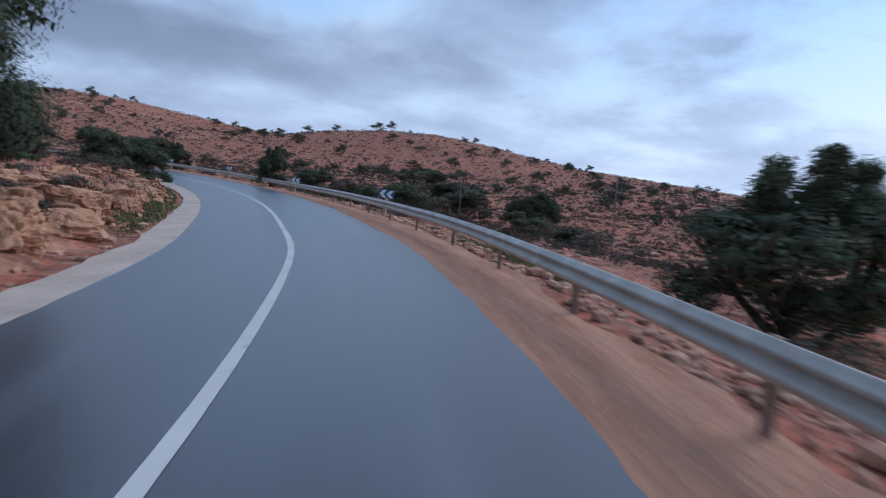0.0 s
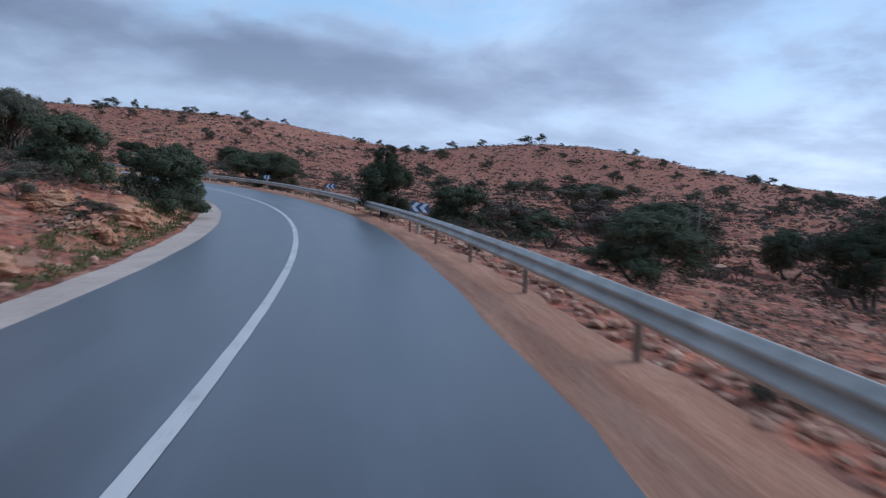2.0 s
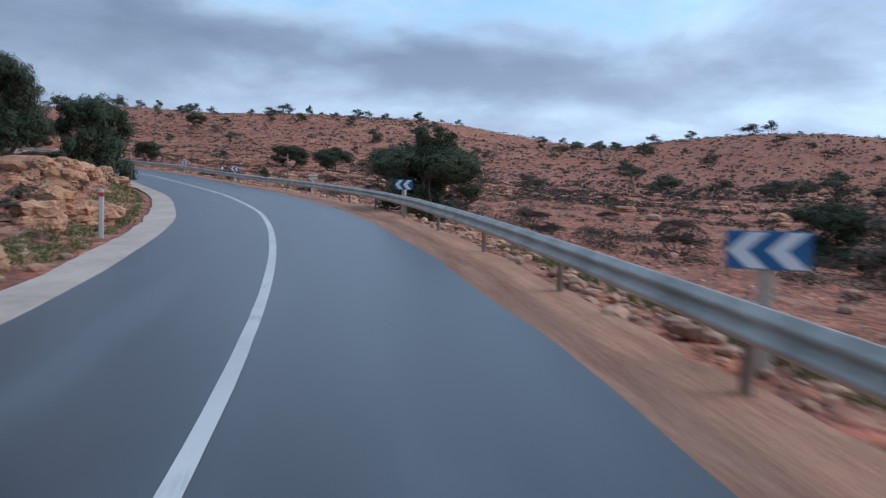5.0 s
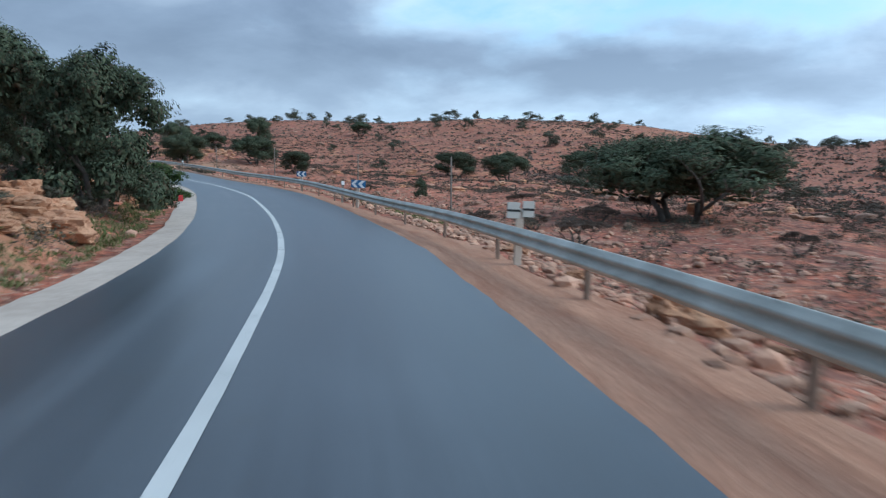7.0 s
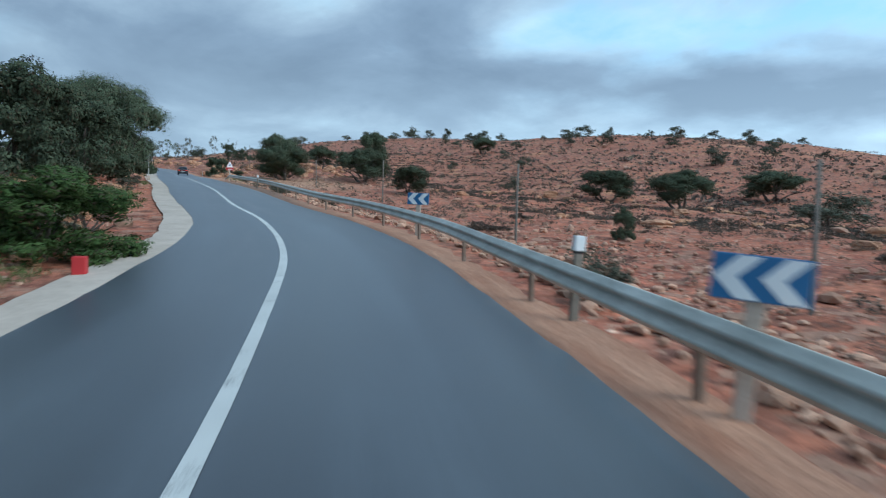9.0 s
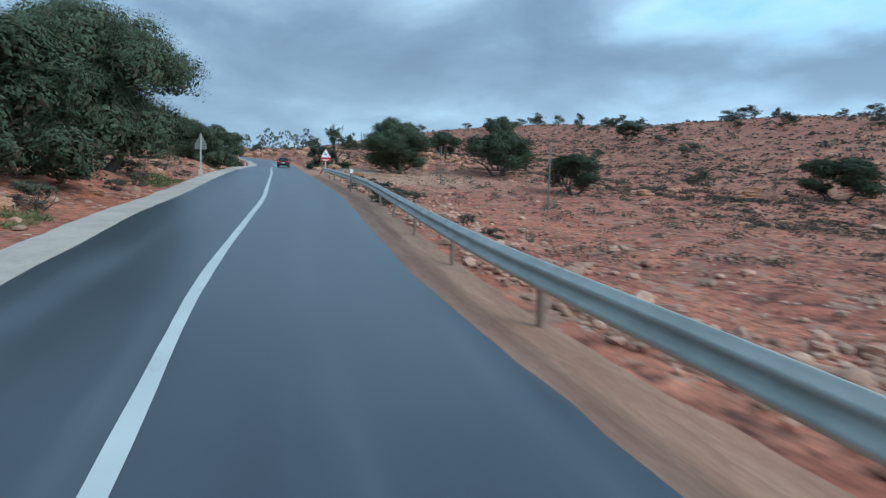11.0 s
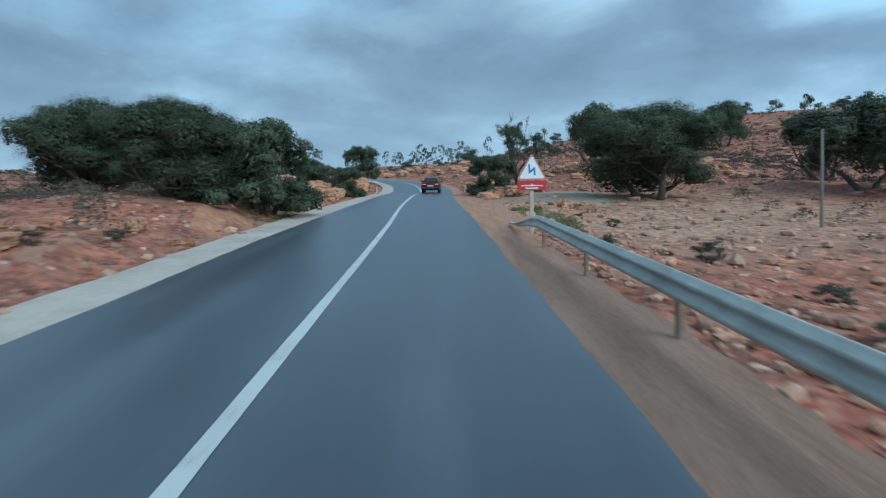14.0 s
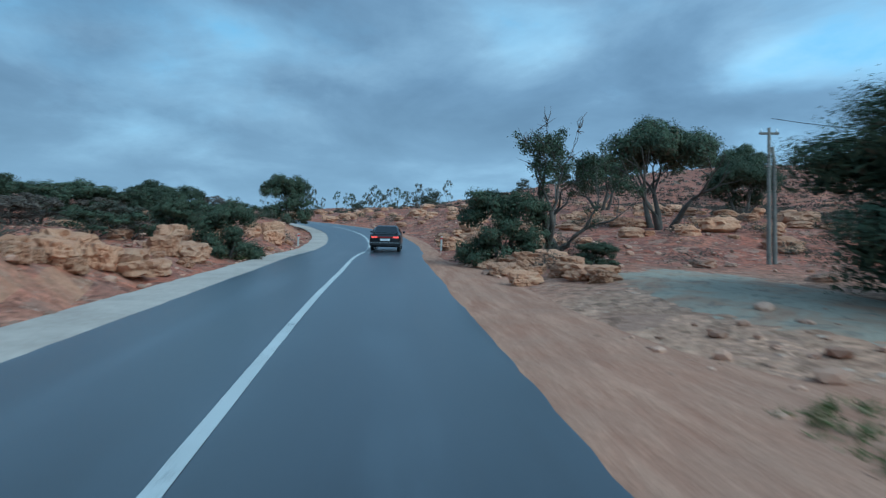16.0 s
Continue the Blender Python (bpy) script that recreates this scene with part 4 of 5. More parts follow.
def limb(verts, faces, start, way, length, radius, rnd, depth, tips, bend=0.25, sides=6, spread=0.7):
    """A limb that forks; collects the tips."""
    pts, rad = [Vector(start)], [radius]
    d = Vector(way).normalized()
    n = 4
    for i in range(n):
        d = (d + Vector((rnd.uniform(-1, 1), rnd.uniform(-1, 1), rnd.uniform(-0.6, 0.8))) * bend).normalized()
        pts.append(pts[-1] + d * length / n)
        rad.append(radius * (1 - 0.5 * (i + 1) / n))
    tube(verts, faces, pts, rad, sides)
    if depth == 0:
        tips.append(pts[-1])
        return
    for _ in range(rnd.choice((2, 3))):
        w = (d + Vector((rnd.uniform(-1, 1), rnd.uniform(-1, 1), rnd.uniform(-0.35, 0.7))) * spread).normalized()
        limb(verts, faces, pts[-1], w, length * rnd.uniform(0.55, 0.85), rad[-1] * 0.8, rnd, depth - 1, tips, bend, max(4, sides - 1), spread)
    if rnd.random() < 0.5:
        tips.append(pts[2])


TREES = {}


def tree_meshes(kind, seed):
    """Trunk and crown about 1 m wide and 1 m high, standing at the origin."""
    if (kind, seed) in TREES:
        return TREES[(kind, seed)]
    rnd, r = random.Random(seed * 7 + 1), np.random.RandomState(seed + 100)
    verts, faces, tips = [], [], []
    spec = {"dome": (620, 58, 0.0082, 0.03), "open": (520, 60, 0.0082, 0.36), "dense": (1700, 66, 0.0040, 0.02), "far": (110, 28, 0.0165, 0.04), "bush": (540, 50, 0.0102, 0.01), "spread": (760, 60, 0.0078, 0.20),
            "sparse": (170, 40, 0.0065, 0.15), "shrub": (90, 32, 0.021, 0.02), "twig": (150, 26, 0.05, 0.02), "upright": (480, 60, 0.009, 0.04), "juniper": (760, 56, 0.0085, 0.02)}[kind]
    clumps, leaves, leaf, low = spec
    stems = {"dome": 3, "dense": 3, "open": 4, "far": 2, "bush": 4, "spread": 4, "sparse": 2, "shrub": 4, "upright": 3, "twig": 4, "juniper": 4}[kind]
    for k in range(stems):
        a = 2 * math.pi * k / stems + rnd.uniform(-0.4, 0.4)
        lean = {"open": 0.5, "spread": 0.95, "dome": 0.6, "far": 0.5, "sparse": 0.25, "upright": 0.2}.get(kind, 0.6)
        limb(verts, faces, (0.03 * math.cos(a), 0.03 * math.sin(a), -0.06), (lean * math.cos(a), lean * math.sin(a), 1), {"bush": 0.25, "dense": 0.25, "dome": 0.30}.get(kind, 0.36),
             {"spread": 0.026, "sparse": 0.016, "far": 0.022}.get(kind, 0.03), rnd, 2, tips, 0.22, 6)
    # crown: lobes of unequal size round the limbs, each covered in clumps
    lobes = []
    n_lobes = {"far": 12, "sparse": 14, "shrub": 6, "twig": 6, "open": 11}.get(kind, 13)
    for k in range(n_lobes):
        a = 2 * math.pi * (k * 0.381966 + rnd.uniform(-0.05, 0.05))
        q = math.sqrt((k + 0.5) / n_lobes) * 0.36
        top = {"upright": 1 - 1.5 * q, "sparse": 0.62 + rnd.uniform(-0.32, 0.30)}.get(kind, 0.84 - 0.95 * q * q + rnd.uniform(-0.09, 0.05))
        if kind == "far":
            top = 0.9 - 1.5 * q * q - (k % 3) * 0.13
        size = rnd.uniform(0.12, 0.20) * {"sparse": 0.6, "spread": 1.25, "far": 1.3}.get(kind, 1.0)
        lobes.append((q * math.cos(a), q * math.sin(a), max(low + size * 0.5, top - size), size))
        if kind in ("bush", "shrub", "upright", "juniper") or kind in ("dense", "spread") or (kind == "dome" and k % 2 == 0):
            in_out = 0.8 if kind == "dense" else 1.1
            lobes.append((q * in_out * math.cos(a + 0.5), q * in_out * math.sin(a + 0.5), low + size * 0.8 + rnd.uniform(0, 0.42 if kind in ("dense", "bush", "shrub", "juniper", "dome") else 0.15), size))
    L = np.array(lobes)
    pick = r.choice(len(L), clumps, p=L[:, 3] / L[:, 3].sum())
    u = r.normal(size=(clumps, 3))
    u /= np.linalg.norm(u, axis=1)[:, None]
    u[:, 2] = np.where(r.uniform(size=clumps) < 0.75, np.abs(u[:, 2]), u[:, 2])
    if kind == "bush":
        L = np.vstack([L, [(0.40 * math.cos(a), 0.40 * math.sin(a), 0.10 + 0.05 * math.sin(3 * a), 0.13) for a in np.arange(0, 6.2, 0.7)]])
        pick = r.choice(len(L), clumps, p=L[:, 3] / L[:, 3].sum())
    tight = kind not in ("sparse", "twig", "open")
    c = L[pick, :3] + u * (L[pick, 3] * r.uniform(0.72 if tight else 0.55, 1.02, clumps))[:, None] * np.array([1, 1, 0.85])
    if kind == "juniper":
        # upright leaders that stand out of the crown
        for k in range(5):
            some = slice(clumps - 60 * (k + 1), clumps - 60 * k)
            a, q, up = 1.3 * k, 0.10 + 0.05 * (k % 3), r.uniform(0, 1, 60)
            c[some] = np.stack([q * math.cos(a) + r.normal(size=60) * 0.05 * (1.1 - up), q * math.sin(a) + r.normal(size=60) * 0.05 * (1.1 - up), 0.62 + up * (0.38 - 0.06 * (k % 3))], -1)
            u[some] = np.stack([r.normal(size=60), r.normal(size=60), np.full(60, 0.4)], -1)
    spread = r.uniform(0.02, 0.05, clumps) * (1.35 if kind in ("far", "shrub") else 1.0)
    ball = r.normal(size=(clumps, leaves, 3))
    ball *= (r.uniform(0.1, 1, (clumps, leaves)) ** 0.45 / np.linalg.norm(ball, axis=2))[:, :, None] * 1.45
    pts = (c[:, None, :] + ball * spread[:, None, None] * np.array([1, 1, 0.75])).reshape(-1, 3)
    faces_to = (u[:, None, :] + 0.55 * ball + np.array([0, 0, 0.25])).reshape(-1, 3)
    size = np.full(len(pts), leaf)
    # inner foliage, larger and deeper
    deep = clumps * (13 if kind in ("bush", "dome", "dense", "juniper") else 9)
    host = r.randint(len(L), size=deep)
    way = np.clip(r.normal(size=(deep, 3)), -1.5, 1.5)
    pts = np.vstack([pts, L[host, :3] + way * (L[host, 3] * 0.38)[:, None]])
    faces_to = np.vstack([faces_to, way])
    size = np.concatenate([size, np.full(deep, {"sparse": 0.012, "twig": 0.03, "far": 0.022, "shrub": 0.024, "bush": 0.020, "dome": 0.017, "dense": 0.014}.get(kind, 0.019))])
    pts[:, 2] = np.maximum(pts[:, 2], 0.015)
    v, f = quads(pts, size, r, 0.1 if kind != "twig" else 0.5, 0.5 if kind != "twig" else 0.07, faces_to if kind not in ("twig", "sparse") else None)
    top = np.percentile(v[:, 2], 99.7)
    v = v / np.array([1, 1, top])
    trunk = np.array(verts) / np.array([1, 1, max(top, 0.8)])
    TREES[(kind, seed)] = (mesh_of("trunk", trunk, faces, M_bark), v, f)
    return TREES[(kind, seed)]


CROWNS = {}


def tree(x, y, w, h, kind="dome", seed=0, mat=None, name="tree", label="", category="tree", group="", turn=None, sink=0.0):
    trunk, v, f = tree_meshes(kind, seed)
    mat = mat or M_leaf
    key = (kind, seed, mat.name)
    if key not in CROWNS:
        CROWNS[key] = mesh_of("crown", v, f, mat, False)
    ob = new(name)
    t = random.uniform(0, 360) if turn is None else turn
    ob.matrix_basis = Matrix.LocRotScale((x, y, zat(x, y) - 0.05 - sink), Euler((0, 0, radians(t))), (w, w, h))
    mesh_part("trunk", trunk, ob)
    mesh_part("crown", CROWNS[key], ob)
    return tagged(ob, label or "dark green dome-shaped tree on red earth", category, group)


LEFT_TREES = [(-10.0, 12.2, 6.8, 8.2, "dense", 1), (-62.5, 80.0, 7.0, 6.5, "dome", 2), (-70.5, 84.0, 8.5, 8.0, "dome", 3), (-62.3, 86.6, 5.3, 5.5, "bush", 3),
              (-80.5, 88.0, 7.5, 6.4, "dome", 2), (-100.0, 97.2, 7.0, 5.2, "bush", 2), (-108.5, 100.2, 9.0, 6.9, "dense", 1), (-116.5, 98.5, 8.0, 6.4, "dense", 1),
              (-147.0, 100.5, 8.2, 4.8, "dense", 1), (-136.5, 106.0, 5.4, 3.5, "dense", 1), (-92.0, 93.5, 6.5, 5.6, "bush", 3)]
for k, (x, y, w, h, kind, seed) in enumerate(LEFT_TREES):
    tree(x, y, w, h, kind, seed, label="dense dark green tree standing on the rocky bank", group="trees on the bank")
for x, y, w, h, seed in [(-23.2, 50.2, 4.0, 2.8, 1), (-30.6, 62.3, 3.0, 3.7, 2), (-24.5, 46.5, 3.6, 2.6, 3), (-139.5, 109.0, 4.6, 3.7, 2), (-137.4, 107.6, 4.4, 3.2, 1), (-163.6, 114.4, 3.0, 2.5, 1),
                         (-190.0, 118.5, 4.4, 4.0, 3), (-176.8, 111.5, 3.4, 2.4, 2), (-168.0, 112.0, 3.0, 2.0, 3)]:
    tree(x, y, w, h, "bush", seed, name="bush", label="rounded dark green bush beside the edge strip", category="bush", group="bushes beside the road")
tree(-73.3, 93.45, 3.9, 2.05, "bush", 2, M_leaf_pale, "bush", "bright green leafy bush at the road edge", "bush", "bushes beside the road")
for x, y, w, h, seed in [(-178.5, 105.5, 5.0, 2.8, 1), (-186.0, 100.0, 5.5, 3.0, 2), (-170.5, 101.5, 4.5, 2.6, 3), (-183.0, 109.0, 4.0, 2.6, 1), (-194.0, 108.0, 5.0, 3.0, 2), (-166.0, 95.0, 5.0, 2.4, 3)]:
    tree(x, y, w, h, "bush", seed, M_leaf, "bush", "dark bush on the plain beyond the bank", "bush", "bushes on the plain", sink=0.5)

RIGHT_TREES = [(7.9, 13.6, 5.8, 4.2, "juniper", 2), (-34.1, 82.0, 4.6, 3.7, "juniper", 1), (-14.85, 55.87, 3.2, 3.4, "juniper", 3), (-3.0, 49.0, 4.2, 2.7, "dome", 2), (-52.4, 113.4, 11.6, 5.6, "spread", 3),
               (9.7, 63.3, 5.0, 4.9, "dome", 3), (9.6, 77.1, 4.6, 3.9, "dome", 1), (1.9, 86.2, 10.0, 4.4, "dome", 2), (-4.2, 144.7, 12.0, 4.2, "dome", 3),
               (-105.5, 168.3, 9.0, 5.4, "dome", 3), (-106.1, 194.8, 11.0, 4.8, "dome", 1), (-121.1, 172.6, 9.2, 5.0, "dome", 2),
               (-122.2, 136.4, 5.6, 3.5, "dome", 2), (-149.4, 146.0, 7.0, 4.8, "dome", 2), (-139.9, 139.8, 8.6, 4.9, "dome", 1), (-211.8, 184.7, 9.0, 8.0, "dome", 1), (-142.95, 128.65, 9.2, 5.0, "dense", 1),
               (-168.0, 138.8, 7.6, 6.6, "open", 1), (-189.5, 148.0, 6.4, 5.4, "open", 1), (-200.7, 215.3, 8.0, 5.0, "dome", 3), (-174.0, 150.0, 6.0, 4.6, "dome", 3)]
for x, y, w, h, kind, seed in RIGHT_TREES:
    tree(x, y, w, h, kind, seed, label="wide dark green tree with leaning stems on red earth" if kind == "spread" else "", group="trees on the slope", sink=0.6 if (kind, seed, h) == ("spread", 3, 5.6) else 0.0)
for x, y, w, h, seed in [(-19.8, 94.9, 4.1, 3.1, 1), (-13.2, 80.3, 2.8, 2.3, 2), (-9.1, 77.9, 3.1, 2.6, 3), (10.4, 50.3, 3.6, 1.9, 1), (-9.2, 66.2, 1.6, 1.8, 2), (-14.4, 72.0, 4.4, 3.0, 3),
                         (-12.8, 89.0, 4.4, 2.4, 1), (-76.5, 117.4, 1.2, 1.6, 2), (-159.2, 124.9, 4.0, 3.1, 3), (-155.0, 126.6, 1.7, 0.9, 1)]:
    tree(x, y, w, h, "bush", seed, name="bush", label="dark green bush on the stony slope", category="bush", group="bushes on the slope")

# trees along the ridges: x, y, width, height
RIDGE = [(-190.8, 348, 7.5, 6), (-69.7, 327, 7.5, 4.5), (-56.2, 332, 6.5, 4), (-94.3, 369, 9, 4.5), (-28.2, 334, 7, 6), (33.7, 399, 10, 5.5), (147.5, 566, 13, 8),
         (-219.5, 297, 5, 6), (-208.7, 269, 9, 5), (-328.5, 277, 11, 9), (-263.5, 250, 5, 6), (-305.3, 302, 8, 6), (-35, 330, 11, 5), (10, 370, 9, 6), (60, 430, 9, 5), (-130, 368, 8, 5)]
for k, (x, y, w, h) in enumerate(RIDGE):
    tree(x, y, w * 0.9, h * 0.9, "far", k % 4, M_leaf_hazed, label="round-topped tree on the skyline ridge", group="trees on the ridge")
rt = random.Random(77)
placed = 0
while placed < 180:
    x, y = rt.uniform(-420, 170), rt.uniform(120, 420)
    s, d, _ = road_at(x, y)
    if d[0] < 45 or rt.random() > math.exp(-abs(d[0] - 120) / 190):
        continue
    w = rt.uniform(2.2, 6.2)
    tree(x, y, w, w * rt.uniform(0.5, 0.85), "far", rt.randrange(4), M_leaf_hazed, label="small dark tree scattered on the red hillside", group="trees on the hillside", turn=rt.uniform(0, 360))
    placed += 1
placed = 0
while placed < 60:
    x, y = rt.uniform(-90, 90), rt.uniform(115, 310)
    s, d, _ = road_at(x, y)
    if d[0] < 40:
        continue
    w = rt.uniform(3.2, 8.0)
    tree(x, y, w, w * rt.uniform(0.42, 0.65), "far", rt.randrange(4), M_leaf_hazed, label="low grey-green tree on the red hillside", group="trees on the hillside", turn=rt.uniform(0, 360))
    placed += 1
placed = 0
while placed < 14:
    x, y = rt.uniform(-30, 45), rt.uniform(20, 150)
    s, d, _ = road_at(x, y)
    if not 14 < d[0] < 100 or s[0] > 72:
        continue
    w = rt.uniform(2.2, 5.0)
    tree(x, y, w, w * rt.uniform(0.5, 0.8), "shrub", rt.randrange(3), M_scrub if rt.random() < 0.5 else M_leaf, "shrub", "dark brownish shrub in the hollow below the road", "shrub", "shrubs in the hollow", rt.uniform(0, 360))
    placed += 1
for k in range(11):
    s, d = rt.uniform(24, 62), rt.uniform(12, 28)
    p = on_road(s, d)
    w = rt.uniform(1.2, 3.4)
    tree(p.x, p.y, w, w * rt.uniform(0.4, 0.65), "shrub", rt.randrange(3), M_scrub if k % 3 else M_leaf, "shrub", "dark brownish shrub on the stony slope", "shrub", "shrubs in the hollow", rt.uniform(0, 360))
for k in range(30):
    s, d = rt.uniform(20, 150), rt.uniform(9, 30)
    p = on_road(s, d)
    w = rt.uniform(1.0, 2.6)
    tree(p.x, p.y, w, w * rt.uniform(0.4, 0.6), "twig", rt.randrange(3), M_twig, "dry_shrub", "bare grey-brown twiggy shrub", "shrub", "bare shrubs below the road", rt.uniform(0, 360))
for k, (x, y, w) in enumerate([(-98.0, 112.3, 0.9), (-118.4, 116.9, 0.8), (-117.3, 117.0, 1.1), (-114.2, 116.5, 1.0), (-109.0, 114.8, 1.2), (-112.9, 116.1, 0.9), (-100.7, 109.9, 0.7), (-100.0, 109.9, 0.8),
                               (-109.2, 111.9, 0.7), (-98.8, 109.6, 0.6), (-121.0, 118.5, 0.8), (-125.0, 119.0, 0.9), (-94.0, 111.0, 0.8), (-133.0, 121.0, 0.7)]):
    tree(x, y, w, w * 0.55, "shrub", k % 3, M_leaf_grey, "cushion_plant", "round grey-green cushion plant on bare red earth", "shrub", "cushion plants beyond the guardrail", k * 50.0)
for k in range(46):
    s, d = (rt.uniform(120, 186), -rt.uniform(4.9, 9.5)) if k < 34 else (rt.uniform(80, 112), -rt.uniform(5.0, 8.0))
    p, w = on_road(s, d), rt.uniform(0.5, 1.3)
    tree(p.x, p.y, w, w * rt.uniform(0.5, 0.65), "shrub", k % 3, M_leaf_grey if k % 4 else M_scrub, "cushion_plant", "round grey-green cushion plant on the stony bank", "shrub", "cushion plants on the bank", k * 50.0)
for k in range(34):
    p = on_road(rt.uniform(203, 246), -rt.uniform(8.5, 22))
    w = rt.uniform(1.5, 3.4)
    tree(p.x, p.y, w, w * rt.uniform(0.4, 0.6), "shrub", k % 3, (M_leaf, M_scrub, M_leaf_grey)[k % 3], "shrub", "low dark shrub on top of the rocky bank", "shrub", "shrubs above the bank", rt.uniform(0, 360))
for k in range(110):
    p, w = on_road(rt.uniform(12, 66), -rt.uniform(5.6, 24)), rt.uniform(0.5, 1.6)
    tree(p.x, p.y, w, w * rt.uniform(0.45, 0.65), "shrub", k % 3, (M_leaf_grey, M_scrub, M_scrub)[k % 3], "cushion_plant", "round grey-brown cushion plant on the orange bank", "shrub", "cushion plants on the bank", k * 37.0)
for x, y, w, h in ((-45.5, 63.5, 6.0, 5.8), (-50.0, 68.0, 5.5, 5.4), (-54.5, 72.5, 6.5, 6.4)):
    tree(x, y, w, h, "open", 1, M_leaf_grey, label="thin grey-leaved tree on the rocky bank", group="trees on the bank")
for k in range(52):
    p = on_road(rt.uniform(26, 82), -rt.uniform(11, 50))
    w = rt.uniform(1.4, 3.2) if k % 3 else rt.uniform(3.0, 5.5)
    tree(p.x, p.y, w, w * rt.uniform(0.5, 0.8), "shrub" if k % 3 else "far", k % 3, M_scrub if k % 3 == 1 else M_leaf, "shrub" if k % 3 else "tree", "dark brownish shrub on the stony hillside" if k % 3 else "small dark green tree on the stony hillside",
         "shrub" if k % 3 else "tree", "shrubs above the bank" if k % 3 else "trees above the bank", rt.uniform(0, 360))
for s, d, w, h in ((58, -34, 6.0, 5.5), (64, -37, 5.0, 5.0), (52, -40, 6.0, 4.8)):
    p = on_road(s, d)
    tree(p.x, p.y, w, h, "open", 1, M_leaf, label="tall thin-stemmed tree above the bank", group="trees above the bank")
for k in range(12):
    p, w = on_road(70 + 3.4 * k + rt.uniform(-1, 1), -rt.uniform(19, 27)), rt.uniform(4.2, 6.2)
    tree(p.x, p.y, w, w * rt.uniform(0.85, 1.1), "dome", 1 + k % 3, M_leaf_grey if k % 2 else M_leaf, label="dark grey-green tree on the stony hillside", group="trees above the bank", turn=k * 47.0)
for k, (x, y, w, h, mat) in enumerate([(-14.6, 74.1, 5.2, 2.9, 0), (-10.0, 66.7, 4.0, 2.6, 0), (-6.0, 123.0, 9.5, 4.2, 1), (-3.9, 63.4, 4.6, 2.8, 0), (2.8, 83.4, 7.0, 4.0, 1), (-17.5, 87.0, 4.4, 3.2, 0), (-1.1, 63.0, 3.6, 2.2, 0),
                                       (11.0, 71.9, 5.0, 4.0, 1), (-4.2, 92.8, 6.0, 3.6, 0)]):
    tree(x, y, w, h, "shrub", k % 3, (M_scrub, M_leaf_grey)[mat], "shrub", "dark brownish shrub in the hollow below the road", "shrub", "shrubs in the hollow", k * 61.0)
# tufts that grow under the guardrail
for k, (q, d, w) in enumerate([(157.6, 4.75, 0.7), (158.3, 4.65, 0.6), (158.9, 4.55, 0.75), (162.4, 4.95, 0.6), (163.6, 5.0, 0.8), (164.6, 5.0, 0.9), (167.2, 7.5, 1.3), (169.0, 5.1, 0.6), (171.5, 4.9, 0.5), (175.2, 5.0, 0.7),
                               (179.0, 4.9, 0.6), (183.5, 5.2, 0.7), (117.4, 4.8, 0.5), (119.9, 4.7, 0.9), (120.4, 4.9, 0.7), (126.0, 4.9, 0.5), (42.6, 4.75, 0.9), (43.3, 4.85, 0.7), (49.4, 4.8, 0.7), (56.0, 5.0, 0.6), (31.0, 4.9, 0.7)]):
    p = on_road(q, d)
    tree(p.x, p.y, w, w * (0.72 if k % 3 else 0.5), "shrub", k % 3, M_scrub if k % 4 == 3 else M_leaf_grey, "cushion_plant", "soft grey-green tuft under the guardrail", "shrub", "tufts under the guardrail", k * 71.0)
# bare shrubs under the trees of the bank
for k in range(12):
    p, w = on_road(rt.uniform(117, 136), -rt.uniform(5.0, 9.5)), rt.uniform(1.4, 2.8)
    tree(p.x, p.y, w, w * 0.6, "twig", k % 3, M_twig, "dry_shrub", "bare grey-brown twiggy shrub under the trees", "shrub", "bare shrubs on the bank", k * 40.0)
# thin trees on the far ridge
for k in range(30):
    a = rt.uniform(0, 1)
    x, y = -455 + 75 * a + rt.uniform(-14, 14), 140 + 55 * a + rt.uniform(-18, 18)
    h = rt.uniform(6.0, 10.5)
    tree(x, y, h * 0.6, h, "sparse", rt.randrange(4), M_leaf_grey if k % 2 else M_leaf, "tree", "thin half-bare tree on the rocky mound", "tree", "thin trees on the mound", rt.uniform(0, 360))


def dead_tree(x, y, h, seed):
    rnd, r = random.Random(seed), np.random.RandomState(seed)
    ob = new("dead_tree")
    ob.matrix_basis = pose(x, y, zat(x, y) - 0.1, 0, 0, 20)
    verts, faces, tips = [], [], []
    for a, b, k, w in ((0.3, 0.1, 0.36, 0.22), (-0.35, 0.25, 0.33, 0.16), (0.8, -0.5, 0.30, 0.15), (-0.1, -0.3, 0.36, 0.17)):
        limb(verts, faces, (0.12 * a, 0.12 * b, 0), (a, b, 1), h * k, w, rnd, 3, tips, 0.42, 7, 1.05)
    for t in list(tips):
        for _ in range(3):
            e = t + Vector((rnd.uniform(-0.6, 0.6), rnd.uniform(-0.6, 0.6), rnd.uniform(-0.05, 0.6)))
            tube(verts, faces, [t, t.lerp(e, 0.5) + Vector((rnd.uniform(-.12, .12), rnd.uniform(-.12, .12), 0)), e], [0.020, 0.013, 0.005], 4)
    mesh_part("trunk", mesh_of("trunk", verts, faces, M_bark), ob)
    low = [t for t in tips if t.z < h * 0.72]
    n = 200
    c = np.array([low[r.randint(len(low))] for _ in range(n)]) + r.normal(size=(n, 3)) * 0.2
    pts = (c[:, None] + r.normal(size=(n, 70, 3)) * 0.10).reshape(-1, 3)
    v, f = quads(pts, 0.045, r, 0.1, 0.5)
    mesh_part("crown", mesh_of("crown", v, f, M_leaf, False), ob)
    tagged(ob, "half-dead gnarled tree with bare crooked branches", "tree")


dead_tree(-159.3, 127.2, 6.4, 4)


